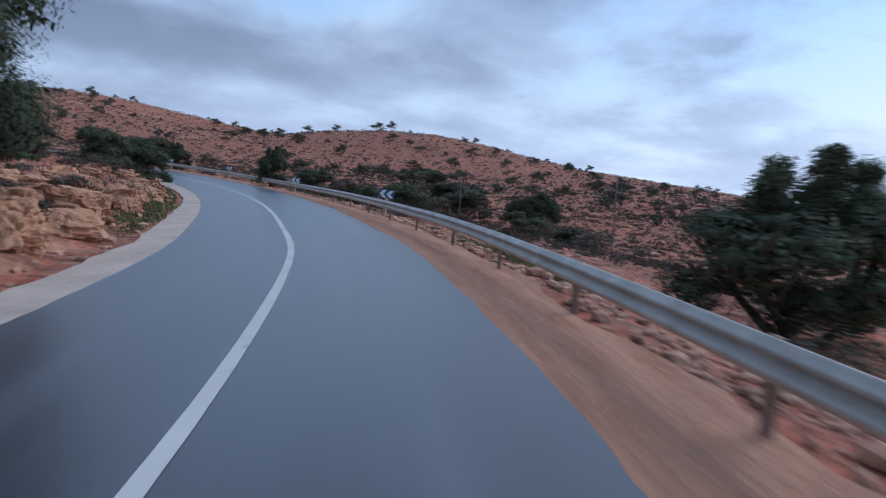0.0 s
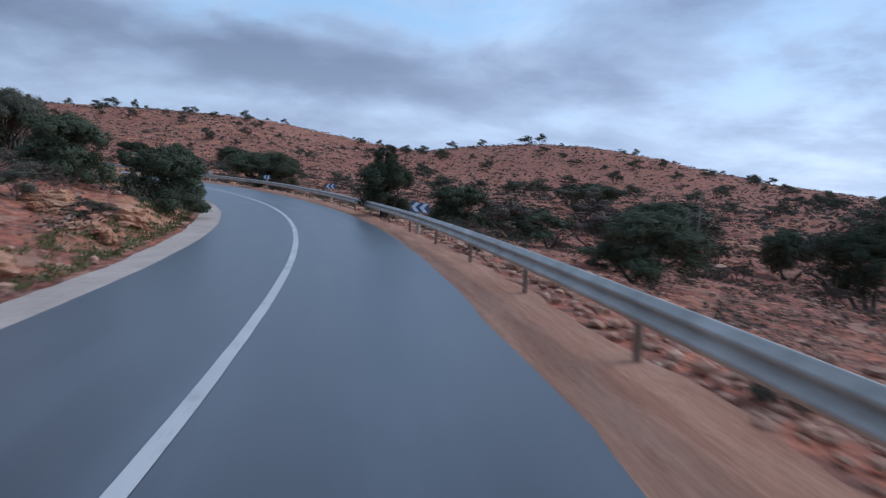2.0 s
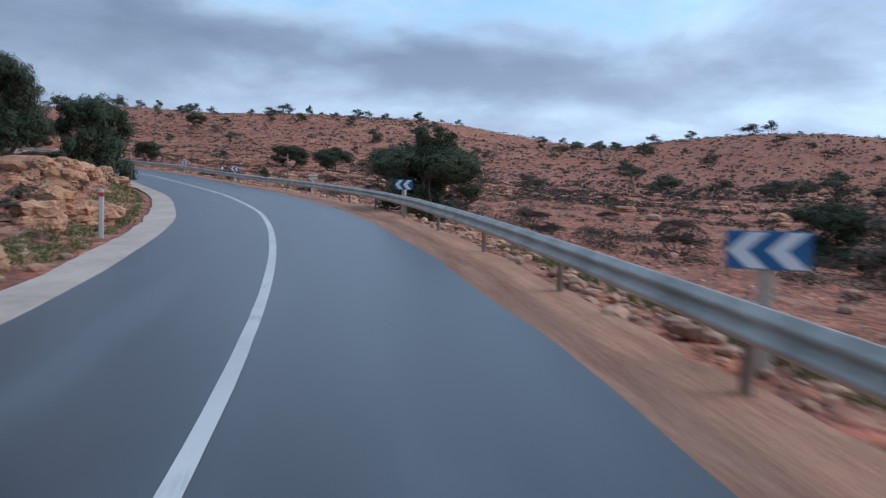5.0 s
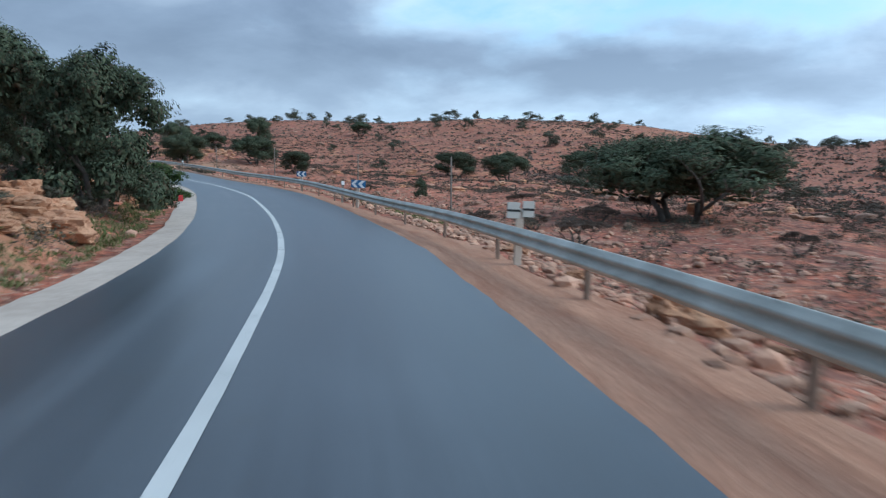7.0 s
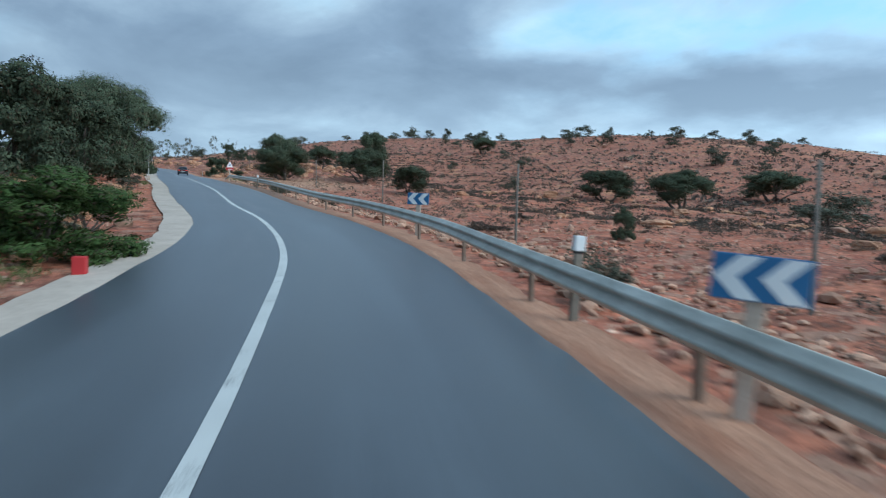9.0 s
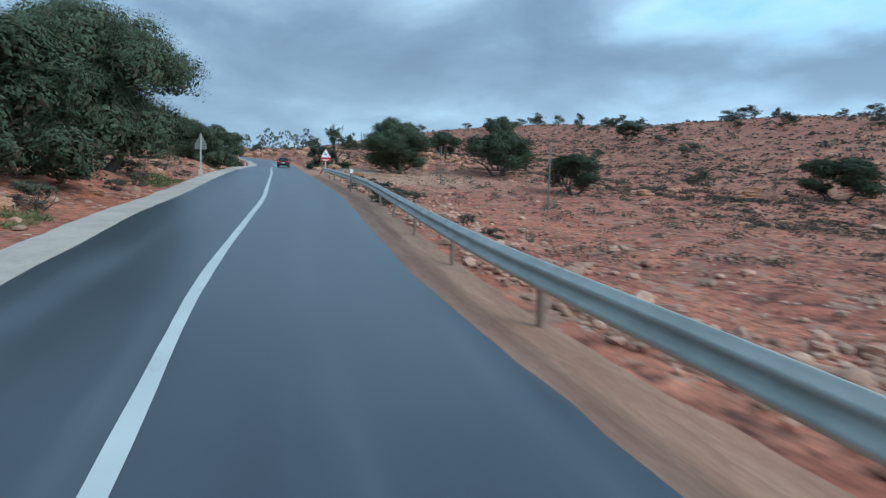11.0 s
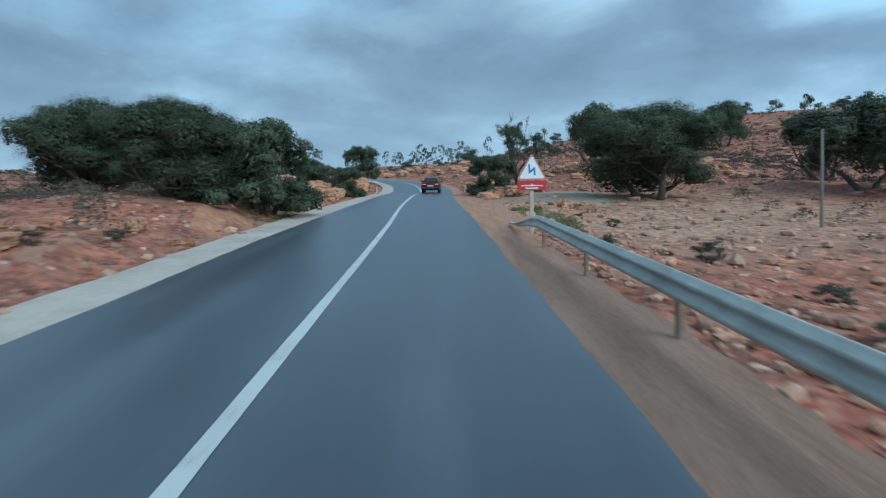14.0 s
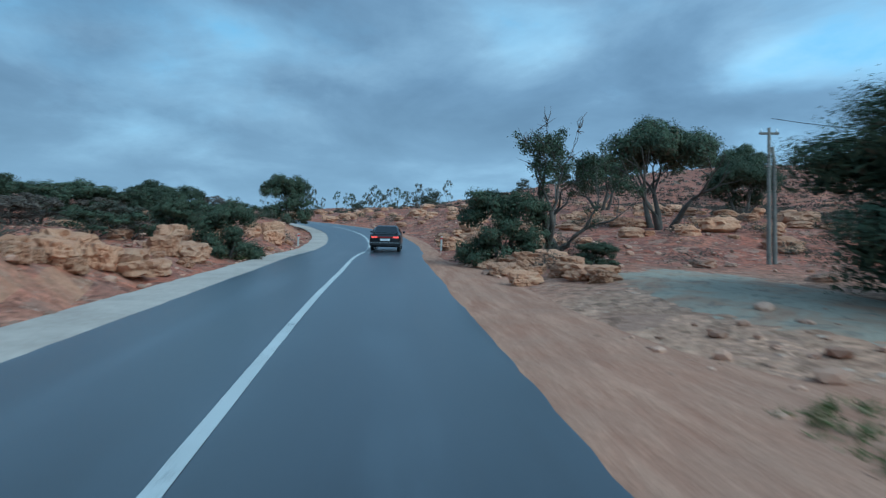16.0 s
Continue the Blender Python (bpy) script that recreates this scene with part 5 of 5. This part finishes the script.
# ---- signs and posts ----
M_blue = make_paint_material("sign_blue", (0.035, 0.145, 0.32), 0.8)
M_dirty = make_paint_material("dirty_white", (0.52, 0.50, 0.46), 0.66)
M_white = make_paint_material("sign_white", (0.84, 0.85, 0.86), 0.82)
M_red = make_paint_material("sign_red", (0.50, 0.035, 0.04), 0.8)
M_faded = make_paint_material("faded_red", (0.60, 0.25, 0.25), 0.72)
M_pale_blue = make_paint_material("faded_blue", (0.06, 0.20, 0.42), 0.78)
M_black = grained("black_plastic", (0.012, 0.012, 0.014), (0.03, 0.03, 0.032), 3, 0.5, 0.05)
M_back = grained("bare_sign_back", (0.24, 0.24, 0.235), (0.36, 0.36, 0.35), 2.5, 0.5, 0.05, 10, 0.004, 0.6)
M_timber = grained("weathered_pole", (0.13, 0.115, 0.10), (0.23, 0.205, 0.18), 2.0, 0.9, 0.6, 14, 0.02)
M_wire = grained("cable", (0.03, 0.03, 0.03), (0.05, 0.05, 0.05), 4, 0.6, 0)


def prism(pts, y0, y1):
    """A flat outline in x and z, given thickness along y."""
    bm = bmesh.new()
    front = [bm.verts.new((x, y0, z)) for x, z in pts]
    back = [bm.verts.new((x, y1, z)) for x, z in pts]
    bm.faces.new(front)
    bm.faces.new(back[::-1])
    n = len(pts)
    for i in range(n):
        bm.faces.new((front[i], back[i], back[(i + 1) % n], front[(i + 1) % n]))
    bmesh.ops.recalc_face_normals(bm, faces=bm.faces)
    return bm


def chevron_sign():
    ob = new("chevron_sign")
    w, h = 0.325, 0.165
    part("panel", boxed(-w, w, 0.0, 0.025, 1.17 - h, 1.17 + h, 0.006), M_blue, ob, "blue sign panel")
    zc = 1.17
    for k in range(2):
        x0 = -0.31 + 0.31 * k
        part("arrow", prism([(x0, zc), (x0 + 0.155, zc + h - 0.010), (x0 + 0.31, zc + h - 0.010), (x0 + 0.155, zc), (x0 + 0.31, zc - h + 0.010), (x0 + 0.155, zc - h + 0.010)], -0.005, -0.001), M_white, ob, "white arrow-shaped stripe")
    part("post", boxed(-0.07, 0.06, 0.03, 0.13, -0.9, 1.22, 0.012), M_concrete, ob, "square concrete post")
    part("backing", boxed(-w + 0.03, w - 0.03, 0.026, 0.05, zc - 0.03, zc + 0.03), M_back, ob)
    return tagged(ob, "blue and white chevron bend sign on a concrete post", "road sign", "bend signs behind the guardrail")


# x, y, height of the middle, lean, turn
CHEVRONS = [(-2.29, 26.49, 0.98, 5.0, -14), (-10.7, 46.82, 0.96, 4.5, -5), (-21.9, 65.9, 1.40, -2, 0), (-33.06, 78.15, 1.85, 0, 3), (-59.51, 96.28, 2.66, 3.5, 32), (-72.2, 102.25, 3.33, 1, 32)]
sign = None
for x, y, z, tip, turn in CHEVRONS:
    # the head stands where the row says, so the foot is set back by the lean
    back = 1.17 * math.sin(radians(tip))
    m = pose(x - back * math.cos(radians(turn)), y - back * math.sin(radians(turn)), z - 1.17 * math.cos(radians(tip)), 0, tip, turn)
    if sign is None:
        sign = chevron_sign()
        sign.matrix_basis = m
    else:
        copy_thing(sign, m)


def plate_sign(x, y, z):
    """Two small plates side by side on a post."""
    ob = new("road_sign")
    s, _, _ = road_at(x, y)
    ob.matrix_basis = pose(x, y, z - 1.13, 0, 2, heading(s[0] - 6))
    for a, b, tilt in ((-0.26, -0.02, 0.0), (0.03, 0.25, 0.03)):
        part("plate", boxed(a, b, 0, 0.02, 0.98 + tilt, 1.27 + tilt, 0.005), M_dirty, ob, "dirty white plate")
        part("band", boxed(a, b, -0.004, -0.001, 1.10 + tilt, 1.14 + tilt), M_black, ob, "dark band")
    part("post", boxed(-0.07, 0.07, 0.03, 0.12, -0.9, 1.16, 0.012), M_concrete, ob, "square concrete post")
    tagged(ob, "two dirty white sign plates with dark bands on a post", "road sign")


plate_sign(-44.82, 87.74, 2.12)


def triangle_sign(x, y, z, turn):
    ob = new("warning_sign")
    ob.matrix_basis = pose(x, y, z - 1.74 * 1.03, 0, 0, turn) @ Matrix.Diagonal((1.03, 1.03, 1.03, 1))
    a = 0.40
    outline = [(-a, 0), (-a + 0.04, -0.03), (a - 0.04, -0.03), (a, 0), (0.03, 0.66), (-0.03, 0.66)]
    zc = 1.52
    part("panel", prism([(p, zc + q) for p, q in outline], 0.0, 0.02), M_white, ob, "white triangular panel")
    part("border", prism([(p, zc + q) for p, q in outline], -0.004, -0.001), M_faded, ob, "faded red border")
    inner = [(p * 0.84, zc + 0.036 + q * 0.84) for p, q in outline]
    part("face", prism(inner, -0.008, -0.0045), M_white, ob, "white face")
    part("symbol", prism([(0.10, zc + 0.10), (0.055, zc + 0.10), (0.045, zc + 0.235), (-0.085, zc + 0.13), (-0.105, zc + 0.40), (-0.06, zc + 0.40), (-0.045, zc + 0.235), (0.085, zc + 0.335)][::-1], -0.012, -0.0085), M_pale_blue, ob, "blue zigzag bend symbol")
    part("plate", boxed(-a, a, 0.0, 0.02, zc - 0.31, zc - 0.045, 0.005), M_red, ob, "red plate")
    part("symbol", prism([(-0.30, zc - 0.175), (-0.02, zc - 0.165), (0.0, zc - 0.12), (0.03, zc - 0.165), (0.30, zc - 0.175), (0.30, zc - 0.195), (-0.30, zc - 0.195)], -0.006, -0.002), M_white, ob, "white vehicle symbol")
    part("bar", boxed(-0.18, 0.18, -0.006, -0.002, zc - 0.27, zc - 0.235), M_white, ob, "white bar of lettering")
    part("post", boxed(-0.055, 0.055, 0.022, 0.12, -0.45, 2.05, 0.012), M_concrete, ob, "pale concrete post")
    tagged(ob, "red-bordered triangular bend warning sign with red plate", "road sign")


triangle_sign(-129.42, 116.52, 7.12, 78)


def sign_back(x, y, z, turn):
    ob = new("warning_sign")
    ob.matrix_basis = pose(x, y, z - 1.55, 0, 0, turn)
    part("panel", prism([(-0.36, 1.52), (0.36, 1.52), (0.03, 2.15), (-0.03, 2.15)], 0, 0.02), M_back, ob, "bare grey back of a triangle")
    part("plate", boxed(-0.34, 0.34, 0.0, 0.02, 1.26, 1.49, 0.005), M_back, ob, "bare grey back of a plate")
    part("post", boxed(-0.04, 0.04, -0.08, -0.012, -0.6, 2.20, 0.008), M_dirty, ob, "white painted post")
    for q in (1.36, 1.62):
        part("bracket", boxed(-0.2, 0.2, -0.012, -0.003, q, q + 0.05), M_post, ob)
    part("foot", boxed(-0.13, 0.13, -0.17, 0.08, -0.5, 0.05, 0.03), M_concrete, ob, "pale concrete foot")
    tagged(ob, "triangular road sign and plate seen from behind on a white post", "road sign")


sign_back(-119.15, 105.72, 6.68, 75)


def delineator(s, d, h=0.95, lift=0.0, red=True):
    ob = new("marker_post")
    p = on_road(s, d)
    ob.matrix_basis = pose(p.x, p.y, max(zat(p.x, p.y), p.z - 0.6) + lift, 0, 1.5, heading(s))
    part("post", boxed(-0.055, 0.055, -0.04, 0.04, -0.3, h, 0.015), M_dirty, ob, "dirty white post")
    part("band", boxed(-0.058, 0.058, -0.043, 0.043, h - 0.20, h - 0.09, 0.004), M_red if red else M_black, ob, "red reflecting band" if red else "black band")
    tagged(ob, "white roadside marker post with a coloured band", "marker post", "marker posts")


delineator(82.0, -4.3, 1.3)
delineator(231.0, 4.3, 0.9)
delineator(233.5, -4.4, 0.8)


def capped_post(s, d, lift=0.0):
    ob = new("marker_post")
    p = on_road(s, d)
    ob.matrix_basis = pose(p.x, p.y, p.z - 0.1 + lift, 0, 2, heading(s))
    part("post", boxed(-0.05, 0.05, -0.045, 0.045, -0.8, 0.92, 0.01), M_marker, ob, "weathered grey post")
    part("cap", boxed(-0.065, 0.065, -0.055, 0.055, 0.935, 1.12, 0.01), M_white, ob, "white cap")
    part("band", boxed(-0.056, 0.056, -0.05, 0.05, 0.905, 0.934), M_black, ob, "dark band")
    tagged(ob, "grey marker post with white cap beside the guardrail", "marker post", "marker posts")


capped_post(164.1, 3.72)
capped_post(118.75, 3.76, 0.0)
ob = new("marker_block")
p = on_road(124.2, -3.55)
ob.matrix_basis = pose(p.x, p.y, p.z - 0.05, 0, 0, heading(126))
part("block", boxed(-0.12, 0.12, -0.1, 0.1, -0.1, 0.36, 0.02), M_red, ob, "red painted block")
tagged(ob, "small red painted marker block under a bush", "marker")


def utility_pole(x, y, h, lean=0.0, twin=False, arm=False):
    ob = new("utility_pole")
    ob.matrix_basis = pose(x, y, zat(x, y) - 0.4, lean, lean * 0.5, 70)
    for k in range(2 if twin else 1):
        v, f = [], []
        tube(v, f, [(0.22 * k, 0, 0), (0.18 * k, 0, h * (0.82 if k else 0.5)), (0.12 * k, 0, h * (0.86 if k else 1.0) + 0.4)], [0.085, 0.07, 0.055] if arm else [0.06, 0.052, 0.045], 10)
        mesh_part("pole", mesh_of("pole", v, f, M_timber), ob)
    if not arm:
        return tagged(ob, "thin weathered timber pole on red earth", "utility pole", "utility poles")
    part("arm", boxed(-0.35, 0.35, -0.04, 0.04, h + 0.15, h + 0.23, 0.01), M_timber, ob)
    for q in (-0.28, 0.28):
        bm = bmesh.new()
        bmesh.ops.create_cone(bm, segments=8, radius1=0.035, radius2=0.02, depth=0.14, cap_ends=True, matrix=Matrix.Translation((q, 0, h + 0.30)))
        part("insulator", bm, M_white, ob, "pale insulator", shade=True)
    return tagged(ob, "weathered grey utility pole with a short cross arm", "utility pole", "utility poles")


POLES = [(-63.44, 106.72, 3.4, False), (-78.3, 112.0, 3.6, False), (-109.1, 124.1, 4.0, False), (-131.2, 128.05, 3.4, False), (-154.2, 133.3, 5.0, True), (-178.0, 137.0, 4.6, False)]
for x, y, h, tw in POLES:
    utility_pole(x, y, h, random.uniform(-1.2, 1.2), tw, tw)
tops = [Vector((x, y, zat(x, y) + h - 0.1)) for x, y, h, tw in POLES]
for x, y, h in ((-151.7, 150.1, 4.6), (2.0, 70.0, 5.5), (12.0, 44.0, 5.5)):
    utility_pole(x, y, h, random.uniform(-1.5, 1.5))
for a, b in zip(tops[2:4], tops[3:5]):
    v, f = [], []
    pts = [a.lerp(b, t) - Vector((0, 0, 0.9 * 4 * t * (1 - t))) + Vector((0, 0, 0.42)) for t in np.linspace(0, 1, 14)]
    tube(v, f, pts, [0.012] * 14, 5)
    tagged(mesh_part("cable", mesh_of("cable", v, f, M_wire)), "thin dark overhead cable between poles", "cable", "overhead cables")

# grey gravel lay-by
ss, dd = np.meshgrid(np.linspace(0, 1, 120), np.linspace(0, 1, 40))
ang, rad = ss * 2 * math.pi, dd
wob = 1.1 + 0.10 * np.sin(2 * ang + 1) + 0.05 * np.sin(5 * ang)
spots = [on_road(206.8 + 6.6 * a, 9.6 + 3.1 * b) for a, b in zip((rad * wob * np.cos(ang)).ravel(), (rad * wob * np.sin(ang)).ravel())]
lx, ly = np.array([p.x for p in spots]).reshape(ss.shape), np.array([p.y for p in spots]).reshape(ss.shape)
lz = ground_height(lx, ly) + 0.05 - 0.13 * rad.ravel() ** 3 + 0.035 * grain(lx.ravel(), ly.ravel(), 2.4, 91) + 0.03 * grain(lx.ravel(), ly.ravel(), 7.0, 92)
ii = np.arange(lx.size).reshape(lx.shape)
lf = np.stack([ii[:-1, :-1], ii[:-1, 1:], ii[1:, 1:], ii[1:, :-1]], -1).reshape(-1, 4)
tagged(mesh_part("lay_by", mesh_of("lay_by", np.stack([lx.ravel(), ly.ravel(), lz], -1), lf, M_gravel)), "patch of pale grey gravel beside the road", "gravel", kind="structure")

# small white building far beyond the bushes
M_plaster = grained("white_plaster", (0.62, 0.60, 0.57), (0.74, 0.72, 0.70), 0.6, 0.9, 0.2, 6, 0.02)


def house(x, y, w, turn):
    ob = new("house")
    ob.matrix_basis = pose(x, y, zat(x, y) - 0.3, 0, 0, turn)
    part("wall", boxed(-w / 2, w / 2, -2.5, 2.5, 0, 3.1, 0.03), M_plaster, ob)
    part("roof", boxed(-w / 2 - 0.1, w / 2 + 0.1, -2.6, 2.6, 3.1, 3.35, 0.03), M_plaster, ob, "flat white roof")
    part("door", boxed(-0.45, 0.45, -2.54, -2.50, 0.3, 2.3), M_back, ob, "grey door")
    for q in (-w / 3, w / 3):
        part("window", boxed(q - 0.4, q + 0.4, -2.54, -2.50, 1.2, 2.2), M_black, ob, "dark window")
    tagged(ob, "low white flat-roofed house beyond the bushes", "house")


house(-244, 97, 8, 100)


# ---- the car ----
M_car, _t, _p = material("dark_car_paint", (0.006, 0.007, 0.010), 0.32, 0.1, 0.5)
_p.inputs["Coat Weight"].default_value = 0.3
link(_t, mix_node(_t, ramp_node(_t, noise_node(_t, place_of(_t), 3.0, 4), [(0.4, 0.0), (0.7, 1.0)]), (0.006, 0.007, 0.010), (0.016, 0.016, 0.019)), _p.inputs["Base Color"])
M_glass, _t, _p = material("tinted_glass", (0.01, 0.012, 0.015), 0.06, 0, 0.6)
M_tyre = grained("tyre_rubber", (0.012, 0.012, 0.012), (0.028, 0.027, 0.026), 8, 0.85, 0.2, 40, 0.005)
M_rim = grained("alloy_rim", (0.30, 0.30, 0.31), (0.40, 0.40, 0.41), 5, 0.4, 0, metal=0.8)
M_lamp, _t, _p = material("lit_tail_lamp", (0.5, 0.02, 0.02), 0.25)
_p.inputs["Emission Color"].default_value = (1.0, 0.10, 0.07, 1)
_p.inputs["Emission Strength"].default_value = 0.9
M_lamp_off, _t, _p = material("tail_lamp_glass", (0.20, 0.012, 0.012), 0.2)
M_chrome, _t, _p = material("bright_trim", (0.45, 0.46, 0.48), 0.3, 0.9)


def car():
    """A dark notchback saloon; x across, y ahead from the rear bumper."""
    ob = new("car")
    # stations: y, bottom, belt height, top, half width, half width of the top
    st = [(0.00, 0.42, 0.80, 0.82, 0.74, 0.70), (0.06, 0.30, 0.92, 0.95, 0.815, 0.76), (0.30, 0.27, 0.94, 0.985, 0.835, 0.76), (0.62, 0.25, 0.95, 1.00, 0.84, 0.72),
          (0.95, 0.24, 0.95, 1.17, 0.845, 0.66), (1.35, 0.23, 0.95, 1.355, 0.85, 0.60), (1.75, 0.22, 0.94, 1.405, 0.85, 0.585), (2.35, 0.22, 0.93, 1.40, 0.85, 0.59),
          (2.75, 0.22, 0.92, 1.30, 0.85, 0.62), (3.15, 0.22, 0.91, 0.98, 0.845, 0.72), (3.60, 0.23, 0.86, 0.90, 0.84, 0.74), (4.10, 0.25, 0.76, 0.80, 0.82, 0.72), (4.38, 0.33, 0.66, 0.69, 0.72, 0.64)]
    v, f = [], []
    ring = 14
    for y, b, belt, top, hw, tw in st:
        half = [(hw * 0.80, b), (hw * 0.97, b + 0.06), (hw, b + 0.25), (hw * 0.995, belt - 0.12), (hw * 0.955, belt), (tw * 1.04, belt + (top - belt) * 0.80), (tw * 0.86, top)]
        for a, z in half:
            v.append((a, y, z))
        for a, z in half[::-1]:
            v.append((-a, y, z))
    for i in range(len(st) - 1):
        for k in range(ring):
            n = (k + 1) % ring
            f.append((i * ring + k, i * ring + n, (i + 1) * ring + n, (i + 1) * ring + k))
    f.append(tuple(range(ring))[::-1])
    f.append(tuple((len(st) - 1) * ring + k for k in range(ring)))
    me = mesh_of("body", v, f, M_car)
    bm = bmesh.new()
    bm.from_mesh(me)
    bmesh.ops.recalc_face_normals(bm, faces=bm.faces)
    bm.to_mesh(me)
    bm.free()
    body = mesh_part("body", me, ob)

    def quad(name, pts, mat, label="", thick=0.012, parent=ob):
        a, b, c = (Vector(p) for p in pts[:3])
        n = (b - a).cross(c - a).normalized() * thick
        bmq = bmesh.new()
        lo = [bmq.verts.new(Vector(p)) for p in pts]
        hi = [bmq.verts.new(Vector(p) + n) for p in pts]
        bmq.faces.new(hi)
        bmq.faces.new(lo[::-1])
        for i in range(len(pts)):
            bmq.faces.new((lo[i], lo[(i + 1) % len(pts)], hi[(i + 1) % len(pts)], hi[i]))
        bmesh.ops.recalc_face_normals(bmq, faces=bmq.faces)
        return part(name, bmq, mat, parent, label)

    quad("rear_window", [(-0.66, 0.655, 1.03), (0.66, 0.655, 1.03), (0.53, 1.33, 1.352), (-0.53, 1.33, 1.352)], M_glass, "dark tinted rear window", 0.012)
    for q in (-1, 1):
        pts = [(q * 0.818, 1.15, 0.98), (q * 0.815, 2.85, 0.96), (q * 0.66, 2.45, 1.30), (q * 0.655, 1.42, 1.29)]
        quad("side_window", pts if q > 0 else pts[::-1], M_glass, "dark side window", 0.012)
    quad("windscreen", [(0.68, 3.13, 1.0), (-0.68, 3.13, 1.0), (-0.56, 2.74, 1.31), (0.56, 2.74, 1.31)], M_glass, "", 0.012)
    bmp = boxed(-0.83, 0.83, -0.07, 0.14, 0.36, 0.58, 0.04)
    part("bumper", bmp, M_black, ob, "black plastic bumper")
    part("trim", boxed(-0.80, 0.80, -0.076, -0.066, 0.505, 0.525), M_chrome, ob, "thin bright strip")
    part("spoiler", boxed(-0.70, 0.70, 0.08, 0.30, 1.03, 1.065, 0.015), M_car, ob, "low boot spoiler")
    for q in (-0.6, 0.6):
        part("spoiler_foot", boxed(q - 0.03, q + 0.03, 0.12, 0.24, 0.97, 1.035), M_car, ob)
    part("reflector_panel", boxed(-0.415, 0.415, -0.012, 0.03, 0.775, 0.845, 0.006), M_lamp_off, ob, "dark red panel between the lamps")
    for q in (-1, 1):
        part("tail_lamp", boxed(min(q * 0.42, q * 0.73), max(q * 0.42, q * 0.73), -0.015, 0.06, 0.77, 0.85, 0.01), M_lamp, ob, "lit red tail lamp")
        mirror = part("mirror", boxed(min(q * 0.86, q * 1.0), max(q * 0.86, q * 1.0), 2.62, 2.72, 0.96, 1.07, 0.03), M_black, ob)
    part("number_plate", boxed(-0.26, 0.26, -0.03, -0.008, 0.62, 0.73, 0.004), M_white, ob, "white number plate")
    part("bar", boxed(-0.17, 0.17, -0.034, -0.031, 0.664, 0.686), M_back, ob, "grey bar of characters")
    bmx = bmesh.new()
    bmesh.ops.create_cone(bmx, segments=12, radius1=0.03, radius2=0.03, depth=0.25, cap_ends=True, matrix=Matrix.Translation((-0.45, 0.02, 0.27)) @ Matrix.Rotation(radians(90), 4, "X"))
    part("exhaust", bmx, M_rim, ob, "steel exhaust pipe", shade=True)
    for q in (-0.72, 0.72):
        for y in (0.78, 3.42):
            bmw = bmesh.new()
            bmesh.ops.create_cone(bmw, segments=28, radius1=0.30, radius2=0.30, depth=0.19, cap_ends=True, matrix=Matrix.Rotation(radians(90), 4, "Y"))
            bmesh.ops.bevel(bmw, geom=[e for e in bmw.edges if len(e.link_faces) == 2 and abs(e.link_faces[0].normal.dot(e.link_faces[1].normal)) < 0.5], offset=0.03, segments=2, affect="EDGES")
            wheel = new("wheel")
            wheel.parent = ob
            wheel.matrix_basis = pose(q, y, 0.30)
            part("tyre", bmw, M_tyre, wheel, "", None, True)
            bmr = bmesh.new()
            bmesh.ops.create_cone(bmr, segments=20, radius1=0.19, radius2=0.19, depth=0.205, cap_ends=True, matrix=Matrix.Rotation(radians(90), 4, "Y"))
            part("rim", bmr, M_rim, wheel)
    return tagged(ob, "dark saloon car seen from behind with lit tail lamps", "car")


sedan = car()
CAR_S = 227.5
p = on_road(CAR_S, 1.10, 0.0)
sedan.matrix_basis = pose(p.x, p.y, p.z + 0.004, math.degrees(math.atan(0.053)), 0, heading(CAR_S))
